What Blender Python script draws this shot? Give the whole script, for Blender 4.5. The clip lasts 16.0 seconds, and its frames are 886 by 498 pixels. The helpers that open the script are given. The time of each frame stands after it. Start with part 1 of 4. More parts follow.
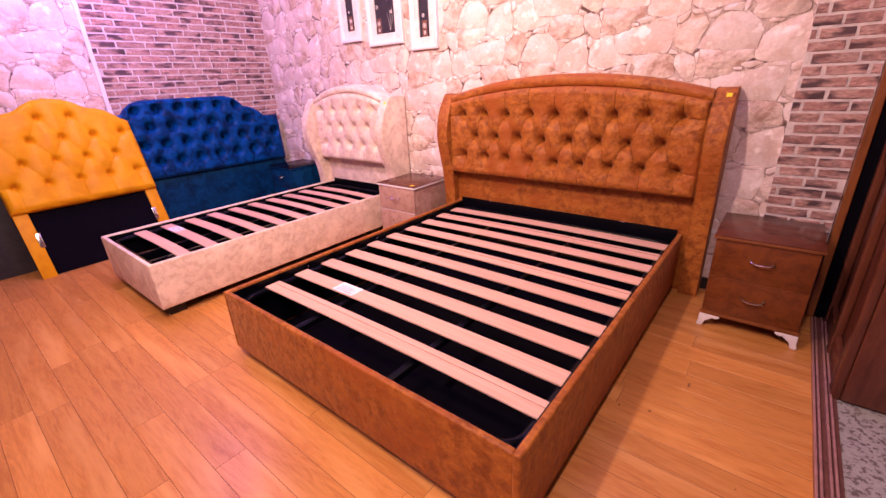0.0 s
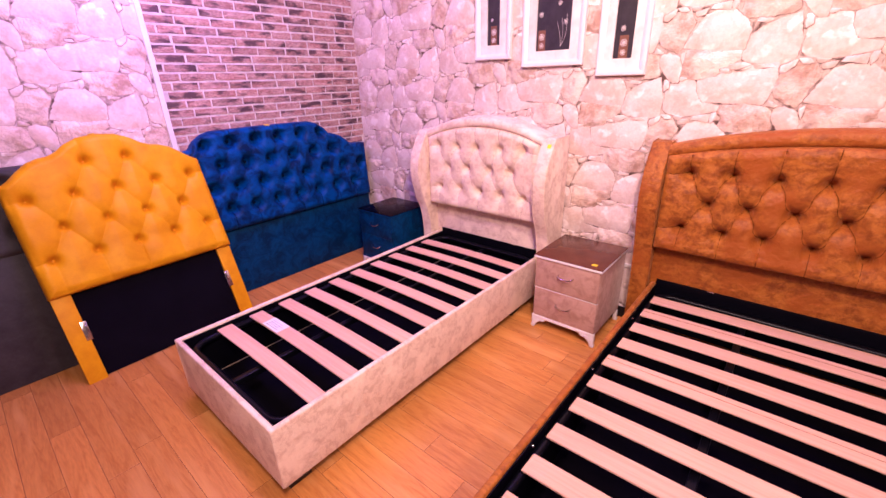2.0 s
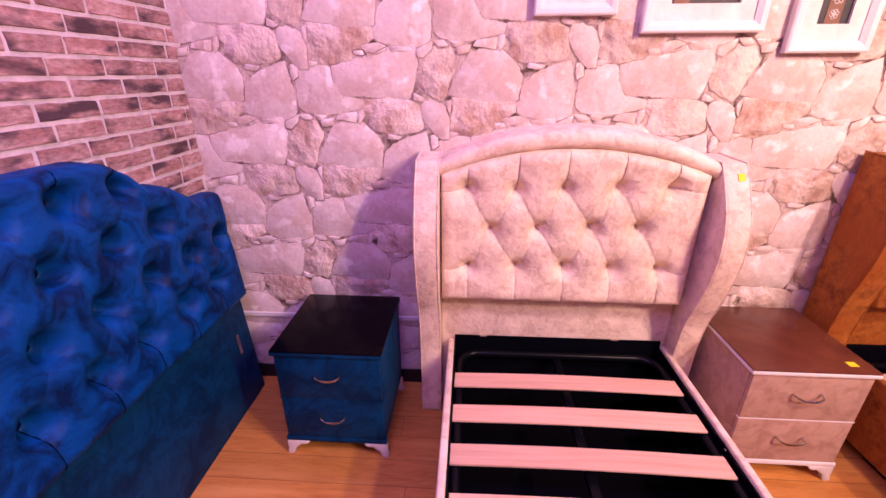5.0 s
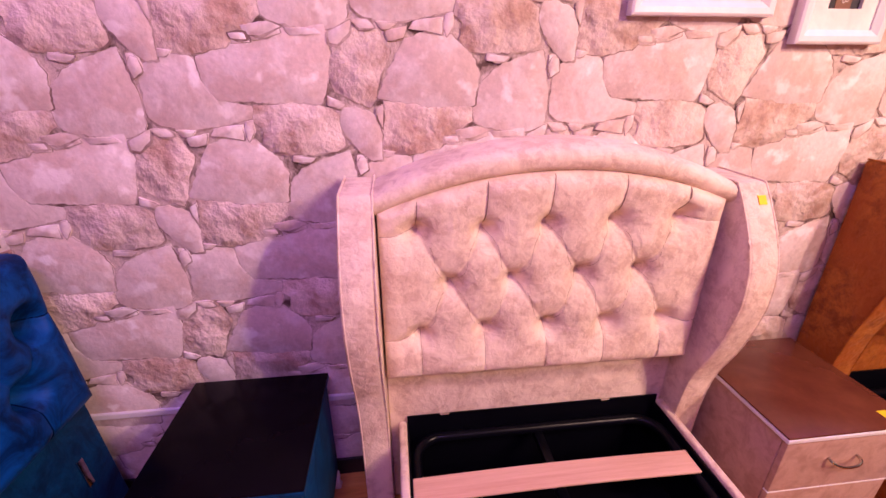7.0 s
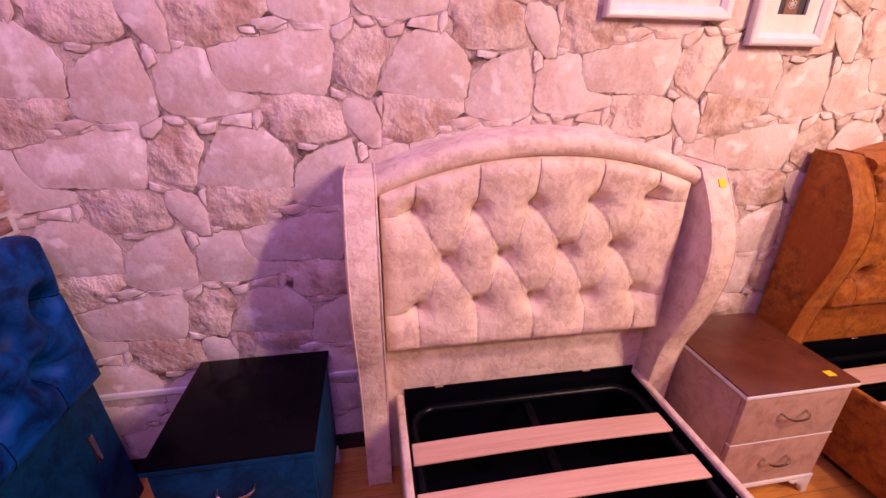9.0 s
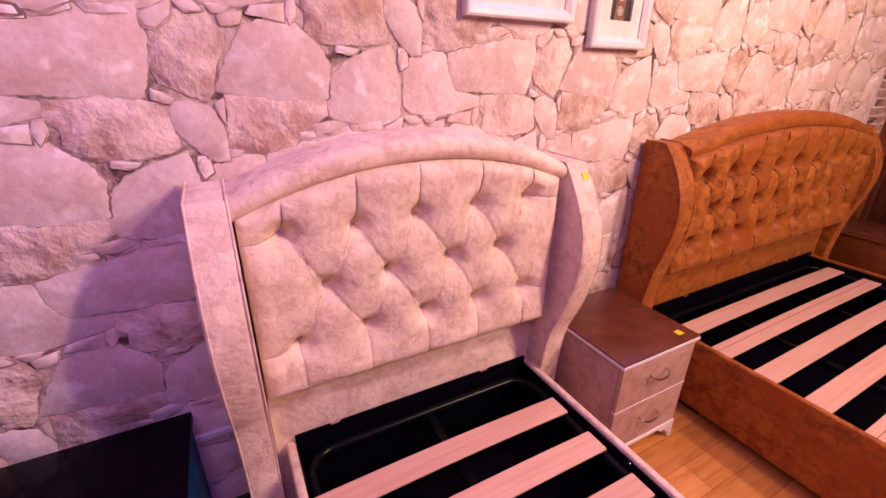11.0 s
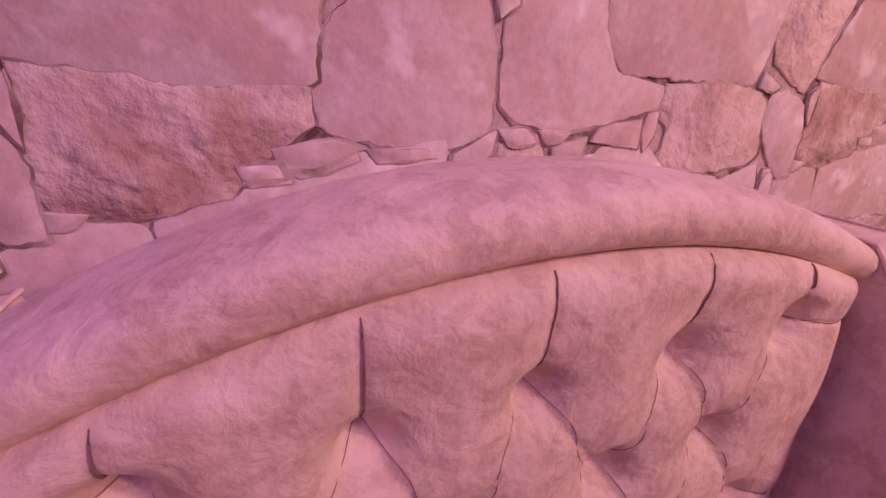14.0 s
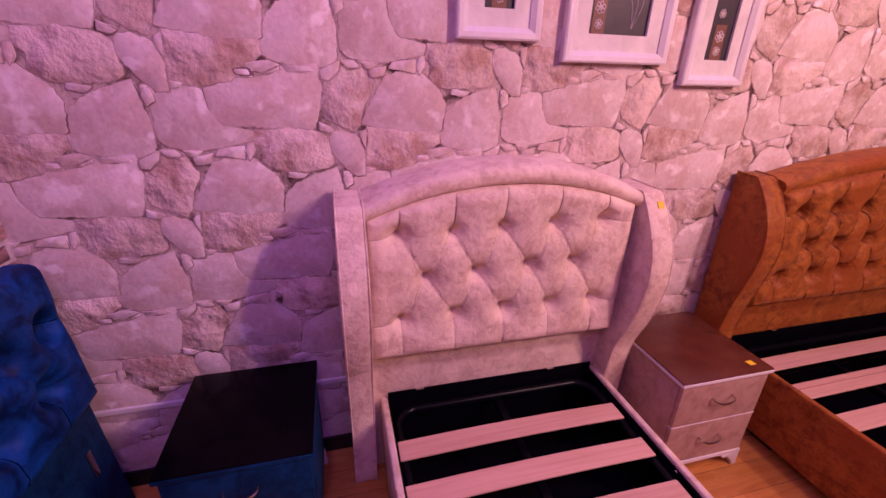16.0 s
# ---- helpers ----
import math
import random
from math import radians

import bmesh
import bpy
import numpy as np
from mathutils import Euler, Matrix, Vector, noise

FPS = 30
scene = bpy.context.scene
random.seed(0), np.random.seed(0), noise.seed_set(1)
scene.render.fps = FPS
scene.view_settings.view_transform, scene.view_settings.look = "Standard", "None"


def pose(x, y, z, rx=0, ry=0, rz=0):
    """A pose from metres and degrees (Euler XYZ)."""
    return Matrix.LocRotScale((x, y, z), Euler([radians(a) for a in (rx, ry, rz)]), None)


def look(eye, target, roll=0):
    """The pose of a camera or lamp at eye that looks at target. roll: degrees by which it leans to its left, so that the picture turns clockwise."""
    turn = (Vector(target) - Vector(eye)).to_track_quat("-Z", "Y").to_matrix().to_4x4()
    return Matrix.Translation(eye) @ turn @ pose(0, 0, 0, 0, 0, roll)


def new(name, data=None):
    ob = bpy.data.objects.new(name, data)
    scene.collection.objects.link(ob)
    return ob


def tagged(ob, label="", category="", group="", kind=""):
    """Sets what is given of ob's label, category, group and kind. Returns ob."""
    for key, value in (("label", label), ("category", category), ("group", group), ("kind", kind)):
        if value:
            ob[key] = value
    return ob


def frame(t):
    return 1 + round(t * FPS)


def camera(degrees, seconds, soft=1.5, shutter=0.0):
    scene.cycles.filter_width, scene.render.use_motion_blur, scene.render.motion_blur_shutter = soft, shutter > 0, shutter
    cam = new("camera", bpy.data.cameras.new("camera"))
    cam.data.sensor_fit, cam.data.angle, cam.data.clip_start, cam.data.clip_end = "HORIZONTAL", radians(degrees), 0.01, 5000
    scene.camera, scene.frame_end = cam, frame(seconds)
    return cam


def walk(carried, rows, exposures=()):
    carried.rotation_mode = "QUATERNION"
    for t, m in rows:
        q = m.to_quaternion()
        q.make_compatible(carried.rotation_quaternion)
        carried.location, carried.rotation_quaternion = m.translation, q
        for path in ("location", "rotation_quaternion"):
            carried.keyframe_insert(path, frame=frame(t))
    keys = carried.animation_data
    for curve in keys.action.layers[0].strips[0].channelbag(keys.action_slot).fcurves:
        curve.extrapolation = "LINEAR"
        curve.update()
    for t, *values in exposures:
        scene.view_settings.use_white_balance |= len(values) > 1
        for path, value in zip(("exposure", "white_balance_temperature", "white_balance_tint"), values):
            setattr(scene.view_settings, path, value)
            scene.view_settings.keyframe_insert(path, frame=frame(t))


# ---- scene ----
cam = camera(93.7, 16.0)
PATH = [
    (0, (0.0, 0.003, 1.262), (-1.184, 1.431, 0.512), -2.8),
    (0.5, (-0.088, -0.027, 1.475), (-1.275, 1.399, 0.728), -2.1),
    (1, (-0.428, -0.01, 1.525), (-1.613, 1.414, 0.773), -1.7),
    (1.5, (-0.914, 0.079, 1.521), (-2.118, 1.485, 0.763), -1.8),
    (2, (-1.476, 0.179, 1.507), (-2.691, 1.576, 0.751), -1.8),
    (2.5, (-1.975, 0.287, 1.533), (-3.179, 1.691, 0.773), -1.3),
    (3, (-2.467, 0.482, 1.545), (-3.586, 1.95, 0.775), -1.2),
    (3.5, (-2.92, 0.636, 1.565), (-3.643, 2.32, 0.764), -1.1),
    (4, (-3.272, 0.826, 1.509), (-3.699, 2.609, 0.71), -0.7),
    (4.5, (-3.514, 0.954, 1.457), (-3.773, 2.775, 0.672), -0.4),
    (7, (-3.612, 1.576, 1.421), (-3.397, 3.407, 0.646), -0.1),
    (7.5, (-3.612, 1.575, 1.417), (-3.396, 3.403, 0.635), -0.2),
    (8, (-3.61, 1.554, 1.391), (-3.386, 3.386, 0.619), 0.0),
    (10.5, (-3.783, 1.384, 1.43), (-3.079, 3.081, 0.639), 0.7),
    (11, (-3.662, 1.589, 1.409), (-2.793, 3.213, 0.63), 0.9),
    (11.5, (-3.495, 1.815, 1.388), (-2.597, 3.426, 0.615), 1.2),
    (12, (-3.378, 2.085, 1.34), (-2.5, 3.722, 0.599), 0.5),
    (12.5, (-3.355, 2.224, 1.345), (-2.499, 3.871, 0.602), 0.6),
    (13, (-3.377, 2.274, 1.347), (-2.571, 3.952, 0.615), 0.5),
    (13.5, (-3.397, 2.295, 1.343), (-2.657, 4.001, 0.605), 0.8),
    (14, (-3.423, 2.286, 1.343), (-2.763, 4.024, 0.606), 0.9),
    (14.5, (-3.476, 2.206, 1.352), (-2.898, 3.97, 0.608), 1.3),
    (15, (-3.546, 1.943, 1.41), (-3.061, 3.74, 0.678), 1.0),
    (15.5, (-3.636, 1.64, 1.486), (-3.16, 3.43, 0.734), 1.2),
    (16, (-3.737, 1.371, 1.52), (-3.267, 3.15, 0.739), 1.5),
]
EXPOSURES = [(0.0, -0.25, 5800, 11), (2.0, -0.28, 5600, 11), (3.0, -0.30, 5600, 12), (4.5, -0.28, 6000, 10), (7.0, -0.52, 6300, 9), (8.0, -0.68, 6500, 8), (10.5, -0.66, 6550, 9),
             (11.0, -0.66, 6550, 10), (12.0, -0.88, 6550, 12), (13.0, -1.28, 6550, 24), (13.5, -1.53, 6350, 33), (14.0, -1.63, 6350, 43), (15.0, -1.53, 6350, 52), (16.0, -1.33, 6350, 56)]
walk(cam, [(t, look(eye, target, roll)) for t, eye, target, roll in PATH],
     exposures=EXPOSURES)

# ---- world and lights ----
WALL_Y, WALL_X, RIGHT_X, SOUTH_Y, CEIL = 2.767, -4.685, 1.9, -2.6, 2.85
world = bpy.data.worlds.new("world")
scene.world = world
world.use_nodes = True
world.node_tree.nodes["Background"].inputs["Color"].default_value = (0.5, 0.35, 0.6, 1)
world.node_tree.nodes["Background"].inputs["Strength"].default_value = 0.006


def area(name, at, target, size, size_y, watts, colour):
    d = bpy.data.lights.new(name, "AREA")
    d.shape, d.size, d.size_y, d.energy, d.color = "RECTANGLE", size, size_y, watts, colour
    ob = new(name, d)
    ob.matrix_world = look(at, target)
    return ob


WARM, PINK, VIOLET = (1.0, 0.62, 0.49), (0.86, 0.45, 0.92), (0.44, 0.19, 1.0)
for at, aim, watts in (((-1.15, 0.1), (-2.6, WALL_Y, 1.5), 112), ((-1.85, 1.05), (-2.7, WALL_Y, 1.8), 66), ((-0.15, -0.4), (-0.15, 0.2, 0.0), 72)):
    area("warm_track_lamp", (*at, CEIL - 0.12), aim, 0.14, 0.14, watts, WARM)
area("warm_track_lamp", (-3.95, 0.9, CEIL - 0.10), (-4.685, 1.1, 1.9), 0.14, 0.14, 14, WARM)
area("pink_ceiling_lamp", (-0.4, -1.5, CEIL - 0.03), (-0.4, -1.4999, 0), 2.0, 0.8, 48, PINK)
area("violet_strip_lamp", (-2.2, 2.64, CEIL - 0.04), (-2.2, 2.75, 1.0), 4.8, 0.05, 29, VIOLET)
area("violet_strip_lamp", (-4.30, 1.2, CEIL - 0.04), (-4.75, 1.35, CEIL - 1.04), 0.06, 2.8, 88, VIOLET)

# ---- materials ----


def mat(name, colour, rough=0.5, metal=0.0, **kw):
    """A principled material with mottling at two scales and fine relief.
    second: the colour of the mottling; scale, fine: its sizes; bump; sheen; spread: the range of the per-object tone."""
    m = bpy.data.materials.new(name)
    m.use_nodes = True
    nt = m.node_tree
    b = nt.nodes["Principled BSDF"]
    b.inputs["Roughness"].default_value, b.inputs["Metallic"].default_value = rough, metal
    if "coat" in kw:
        b.inputs["Coat Weight"].default_value = kw["coat"]
        b.inputs["Coat Roughness"].default_value = 0.05
    if "sheen" in kw:
        b.inputs["Sheen Weight"].default_value = kw["sheen"]
        b.inputs["Sheen Roughness"].default_value = 0.4
        b.inputs["Sheen Tint"].default_value = (*kw.get("sheen_tint", colour), 1)
    b.inputs["Specular IOR Level"].default_value = kw.get("spec", 0.4)
    tc = nt.nodes.new("ShaderNodeTexCoord")
    mp = nt.nodes.new("ShaderNodeMapping")
    mp.inputs["Scale"].default_value = kw.get("stretch", (1, 1, 1))
    nt.links.new(tc.outputs["Object"], mp.inputs["Vector"])
    vec = mp.outputs["Vector"]
    info = nt.nodes.new("ShaderNodeObjectInfo")
    if kw.get("shift"):
        add = nt.nodes.new("ShaderNodeVectorMath")
        add.operation = "MULTIPLY_ADD"
        comb = nt.nodes.new("ShaderNodeCombineXYZ")
        for s in "XYZ":
            nt.links.new(info.outputs["Random"], comb.inputs[s])
        add.inputs[1].default_value = (37, 53, 71)
        nt.links.new(comb.outputs[0], add.inputs[0])
        nt.links.new(vec, add.inputs[2])
        vec = add.outputs[0]

    def noise_tex(scale, detail, rough_=0.6, distort=0.0, ridged=False):
        n = nt.nodes.new("ShaderNodeTexNoise")
        n.inputs["Scale"].default_value, n.inputs["Detail"].default_value = scale, detail
        n.inputs["Roughness"].default_value, n.inputs["Distortion"].default_value = rough_, distort
        nt.links.new(vec, n.inputs["Vector"])
        if ridged:
            n.noise_type = "RIDGED_MULTIFRACTAL"
            n.inputs["Lacunarity"].default_value, n.inputs["Offset"].default_value, n.inputs["Gain"].default_value = 2.1, 0.8, 1.6
        return n.outputs["Fac"]

    def ramp(fac, lo, hi, c0=(0, 0, 0), c1=(1, 1, 1)):
        r = nt.nodes.new("ShaderNodeValToRGB")
        r.color_ramp.elements[0].position, r.color_ramp.elements[1].position = lo, hi
        r.color_ramp.elements[0].color, r.color_ramp.elements[1].color = (*c0, 1), (*c1, 1)
        nt.links.new(fac, r.inputs["Fac"])
        return r.outputs["Color"]

    def mix(kind, fac, a, c):
        x = nt.nodes.new("ShaderNodeMix")
        x.data_type, x.blend_type = "RGBA", kind
        for sock, v in ((x.inputs["Factor"], fac), (x.inputs["A"], a), (x.inputs["B"], c)):
            if isinstance(v, (int, float)):
                sock.default_value = v
            elif isinstance(v, tuple):
                sock.default_value = (*v, 1)
            else:
                nt.links.new(v, sock)
        return x.outputs["Result"]

    big = noise_tex(kw.get("scale", 6), kw.get("detail", 5), kw.get("harsh", 0.62), kw.get("distort", 0.3), kw.get("ridged", False))
    lo, hi = kw.get("edges", (0.38, 0.66))
    col = mix("MIX", ramp(big, lo, hi), colour, kw.get("second", tuple(0.72 * c for c in colour)))
    small = noise_tex(kw.get("fine", 60), 6)
    amount = kw.get("grain", 0.25)
    col = mix("MULTIPLY", 1.0, col, ramp(small, 0.25, 0.75, (1 - amount,) * 3, (1, 1, 1)))
    if "third" in kw:
        far = noise_tex(kw.get("third_scale", 3.0), 3, 0.5)
        t0, t1 = kw.get("third_edges", (0.52, 0.7))
        col = mix("MIX", ramp(far, t0, t1), col, kw["third"])
    if "spread" in kw:
        s = kw["spread"]
        col = mix("MULTIPLY", 1.0, col, ramp(info.outputs["Random"], 0, 1, (1 - s, 1 - s, 1 - s * 0.9), (1, 1, 1)))
    nt.links.new(col, b.inputs["Base Color"])
    bump = nt.nodes.new("ShaderNodeBump")
    bump.inputs["Strength"].default_value = kw.get("bump", 0.2)
    bump.inputs["Distance"].default_value = kw.get("depth", 0.004)
    both = noise_tex(*kw["relief"]) if "relief" in kw else mix("MIX", kw.get("bump_fine", 0.5), big, small)
    nt.links.new(both, bump.inputs["Height"])
    nt.links.new(bump.outputs["Normal"], b.inputs["Normal"])
    if "rough2" in kw:
        rr = ramp(small, 0.3, 0.7, (rough,) * 3, (kw["rough2"],) * 3)
        nt.links.new(rr, b.inputs["Roughness"])
    return m


M_STONE = mat("printed sandstone", (0.82, 0.69, 0.64), 0.75, second=(0.73, 0.56, 0.49), edges=(0.45, 0.57), third=(0.89, 0.80, 0.76), third_scale=15, third_edges=(0.58, 0.68),
              scale=9, detail=10, harsh=0.66, fine=70, grain=0.20, bump=0.45, depth=0.008, relief=(26, 6, 0.56, 0.15), spread=0.10, shift=True, distort=0.4, spec=0.2)
M_STONE_ROUGH = mat("chiselled printed sandstone", (0.80, 0.64, 0.56), 0.8, second=(0.56, 0.37, 0.29), edges=(0.46, 0.62), third=(0.83, 0.68, 0.60), third_scale=7,
                    scale=9, detail=8, harsh=0.6, fine=60, grain=0.26, bump=1.0, depth=0.042, relief=(11, 6, 0.52, 0.0), spread=0.10, shift=True, distort=0.5, spec=0.2)
M_JOINT = mat("dark stone joint", (0.15, 0.095, 0.082), 0.9, second=(0.68, 0.54, 0.48), edges=(0.39, 0.52), scale=12, fine=90, grain=0.4, bump=0.8, depth=0.01, spec=0.1)
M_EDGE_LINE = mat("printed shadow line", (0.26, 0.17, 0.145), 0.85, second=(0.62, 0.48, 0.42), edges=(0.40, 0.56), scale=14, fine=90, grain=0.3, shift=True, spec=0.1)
M_BRICK = mat("red brown brick", (0.54, 0.28, 0.24), 0.8, second=(0.74, 0.50, 0.43), third=(0.10, 0.06, 0.065), third_scale=7, third_edges=(0.50, 0.63),
              stretch=(1, 1, 2.5), scale=12, fine=48, grain=0.60, bump=0.9, depth=0.010, spread=0.25, shift=True, spec=0.2)
M_MORTAR = mat("pale mortar", (0.72, 0.63, 0.61), 0.9, scale=20, fine=120, grain=0.2, spec=0.1)
M_PLASTER = mat("grey plaster", (0.20, 0.18, 0.19), 0.8, second=(0.16, 0.145, 0.15), scale=2, grain=0.06, bump=0.05)
M_WHITE = mat("white gloss paint", (0.76, 0.73, 0.72), 0.35, second=(0.70, 0.66, 0.65), scale=10, grain=0.05, bump=0.04)
M_PLANK = mat("honey oak laminate", (0.70, 0.30, 0.068), 0.28, second=(0.57, 0.212, 0.043), edges=(0.46, 0.66), stretch=(1, 8, 1), scale=2.6, detail=8, fine=20, grain=0.24,
              third=(0.72, 0.35, 0.10), third_scale=1.6, spread=0.24, shift=True, distort=2.2, bump=0.05, depth=0.002, spec=0.36, rough2=0.36)
M_SEAM = mat("dark plank seam", (0.30, 0.12, 0.04), 0.8)
M_CREAM = mat("cream crushed velvet", (0.79, 0.63, 0.49), 0.6, second=(0.67, 0.495, 0.375), edges=(0.47, 0.57), scale=23, detail=10, harsh=0.72, fine=130, grain=0.14,
              third=(0.82, 0.665, 0.52), third_scale=9, third_edges=(0.50, 0.62), sheen=0.10, sheen_tint=(0.9, 0.75, 0.65), bump=0.8, depth=0.008, relief=(34, 5, 0.52, 0.3), distort=0.5, spec=0.25)
M_BROWN = mat("rust brown crushed velvet", (0.44, 0.146, 0.020), 0.55, second=(0.23, 0.060, 0.009), edges=(0.42, 0.62), third=(0.30, 0.078, 0.010), third_scale=4.5, third_edges=(0.48, 0.66), scale=21, detail=9, harsh=0.68, fine=90, grain=0.30,
              sheen=0.22, sheen_tint=(0.95, 0.50, 0.22), bump=1.0, depth=0.010, relief=(30, 4, 0.5, 0.2), distort=0.4, spec=0.25)
# Darker fabric tones: the shade of the folds put into colour along the seams.
M_CREAM_SEAM_SHADE = mat("painted shade in cream seam", (0.36, 0.23, 0.17), 0.9, spec=0.05)
M_BROWN_SEAM_SHADE = mat("painted shade in brown seam", (0.07, 0.018, 0.004), 0.9, spec=0.05)
# Near-black navy that paints shade into the blue pad's pits and seams.
M_BLUE_PIT_SHADE = mat("painted navy shade in pits and seams", (0.0006, 0.008, 0.04), 0.9, spec=0.05)
M_BLUE = mat("royal blue velvet", (0.0025, 0.060, 0.250), 0.5, second=(0.0008, 0.014, 0.066), edges=(0.42, 0.62), scale=11, detail=8, fine=60, grain=0.2,
             sheen=0.0, sheen_tint=(0.1, 0.3, 0.9), bump=0.4, depth=0.005, relief=(24, 4, 0.5, 0.2), distort=0.8, spec=0.10)
M_BLUE_PLAIN = mat("petrol blue velvet", (0.002, 0.044, 0.130), 0.55, second=(0.001, 0.019, 0.062), edges=(0.42, 0.60), scale=9, detail=10, harsh=0.7, fine=60, grain=0.3,
                   sheen=0.03, sheen_tint=(0.1, 0.35, 0.7), bump=0.4, depth=0.005, distort=1.0, spec=0.10)
M_YELLOW = mat("mustard yellow leatherette", (0.72, 0.345, 0.001), 0.45, second=(0.60, 0.255, 0.001), scale=8, fine=140, grain=0.08, bump=0.1, depth=0.002, spec=0.14)
M_GREY = mat("charcoal velvet", (0.045, 0.04, 0.045), 0.6, second=(0.025, 0.022, 0.026), scale=8, fine=60, grain=0.3, sheen=0.4, sheen_tint=(0.4, 0.35, 0.4), bump=0.3)
M_NAVY = mat("dark navy backing cloth", (0.005, 0.004, 0.008), 0.9, spec=0.03, scale=5, fine=200, grain=0.2, bump=0.1)
M_BLACK = mat("black gloss steel", (0.003, 0.003, 0.006), 0.28, scale=5, fine=90, grain=0.2, bump=0.02, spec=0.14)
M_LINING_AND_SHADE = mat("black lining cloth and gap shade", (0.003, 0.0025, 0.006), 0.8, spec=0.05, scale=4, fine=120, grain=0.3, bump=0.15)
M_SLAT = mat("pale beech slat", (0.75, 0.475, 0.335), 0.45, second=(0.66, 0.385, 0.26), stretch=(0.6, 14, 4), scale=5, fine=60, grain=0.10, spread=0.12, shift=True, bump=0.05, spec=0.35)
M_GROOVE = mat("brown glue line", (0.33, 0.15, 0.085), 0.7, grain=0.2)
M_LABEL = mat("white paper label", (0.85, 0.83, 0.82), 0.6, grain=0.03, bump=0.02)
M_INK = mat("grey print", (0.25, 0.24, 0.26), 0.7, grain=0.05)
M_STICKER = mat("yellow price sticker", (0.95, 0.68, 0.01), 0.6, grain=0.03, bump=0.02)
M_CHROME = mat("brushed chrome", (0.75, 0.70, 0.68), 0.2, 1.0, scale=30, grain=0.1, bump=0.03)
M_RUBBER = mat("black plastic foot", (0.012, 0.010, 0.012), 0.5, grain=0.2)
M_BURL = mat("rust brown veneer", (0.185, 0.050, 0.009), 0.35, second=(0.115, 0.030, 0.0055), edges=(0.40, 0.62), stretch=(1, 1, 1.2), scale=18, fine=70, grain=0.25, distort=0.7, bump=0.05, spec=0.45)
M_BROWN_GLASS = mat("brown back-painted glass", (0.095, 0.026, 0.014), 0.20, second=(0.13, 0.04, 0.02), scale=7, grain=0.1, bump=0.0, spec=0.3)
M_DARK_GLASS = mat("black back-painted glass", (0.003, 0.002, 0.004), 0.16, scale=7, grain=0.1, bump=0.0, spec=0.06)
M_PALE_BURL = mat("rose beige velvet panel", (0.47, 0.295, 0.225), 0.6, second=(0.36, 0.21, 0.155), edges=(0.44, 0.62), scale=16, fine=75, grain=0.15, sheen=0.3,
                  sheen_tint=(0.9, 0.7, 0.65), bump=0.3, distort=0.8, spec=0.25)
M_WOOD = mat("red brown door wood", (0.15, 0.046, 0.023), 0.35, second=(0.095, 0.026, 0.013), stretch=(6, 6, 1), scale=4, fine=30, grain=0.3, distort=1.0, bump=0.1, spec=0.4)
M_JAMB = mat("orange brown jamb wood", (0.24, 0.078, 0.020), 0.35, second=(0.16, 0.05, 0.012), stretch=(6, 6, 1), scale=4, fine=30, grain=0.25, distort=1.0, bump=0.1, spec=0.4)
M_TRACK = mat("pink anodised track", (0.58, 0.31, 0.27), 0.4, 0.2, scale=20, grain=0.25, bump=0.1)
M_TRACK_BED = mat("dirty track bed", (0.20, 0.075, 0.055), 0.8, scale=30, grain=0.5, bump=0.3)
M_TERRAZZO = mat("grey terrazzo", (0.42, 0.40, 0.36), 0.5, second=(0.16, 0.13, 0.11), edges=(0.52, 0.58), scale=60, fine=140, grain=0.35, distort=0.0, bump=0.2)
M_ART = mat("charcoal art paper", (0.022, 0.018, 0.022), 0.45, second=(0.04, 0.033, 0.04), scale=12, grain=0.2)
M_ART_BAND = mat("brown art band", (0.22, 0.10, 0.06), 0.5, grain=0.15)
M_FLOWER = mat("pale relief flower", (0.75, 0.68, 0.66), 0.5, grain=0.1)
M_MAT = mat("white picture mount", (0.80, 0.77, 0.72), 0.7, grain=0.04, bump=0.03)
M_CABLE = mat("black cable", (0.01, 0.01, 0.01), 0.5)


def glass_material():
    m = bpy.data.materials.new("picture glass")
    m.use_nodes = True
    b = m.node_tree.nodes["Principled BSDF"]
    b.inputs["Transmission Weight"].default_value = 1.0
    b.inputs["Roughness"].default_value = 0.02
    b.inputs["IOR"].default_value = 1.45
    return m


M_GLASS = glass_material()

# ---- builders ----


def smooth(me, angle=40):
    me.polygons.foreach_set("use_smooth", [True] * len(me.polygons))
    me.set_sharp_from_angle(angle=radians(angle))


def part(name, bm, material, parent=None, label="", soft=40, at=None):
    """Links a bmesh as one mesh object, under a parent if one is given."""
    bmesh.ops.recalc_face_normals(bm, faces=bm.faces)
    me = bpy.data.meshes.new(name)
    bm.to_mesh(me)
    bm.free()
    me.materials.append(material)
    if soft:
        smooth(me, soft)
    ob = new(name, me)
    if parent:
        ob.parent = parent
    if at:
        ob.location = at
    if label:
        ob["label"] = label
    return ob


def thing(name, x, y, z=0.0, turn=0.0, label="", category="", group="", kind=""):
    ob = new(name)
    ob.matrix_world = pose(x, y, z, 0, 0, turn)
    ob.empty_display_size = 0.1
    return tagged(ob, label, category, group, kind)


def box(x0, x1, y0, y1, z0, z1, bevel=0.0, seg=2, bm=None):
    own = bmesh.new()
    bmesh.ops.create_cube(own, size=1)
    for v in own.verts:
        v.co = Vector(((x0 + x1) / 2 + v.co.x * (x1 - x0), (y0 + y1) / 2 + v.co.y * (y1 - y0), (z0 + z1) / 2 + v.co.z * (z1 - z0)))
    if bevel:
        bmesh.ops.bevel(own, geom=own.edges[:], offset=bevel, segments=seg, affect="EDGES", profile=0.5)
    if bm is None:
        return own
    return join(bm, own)


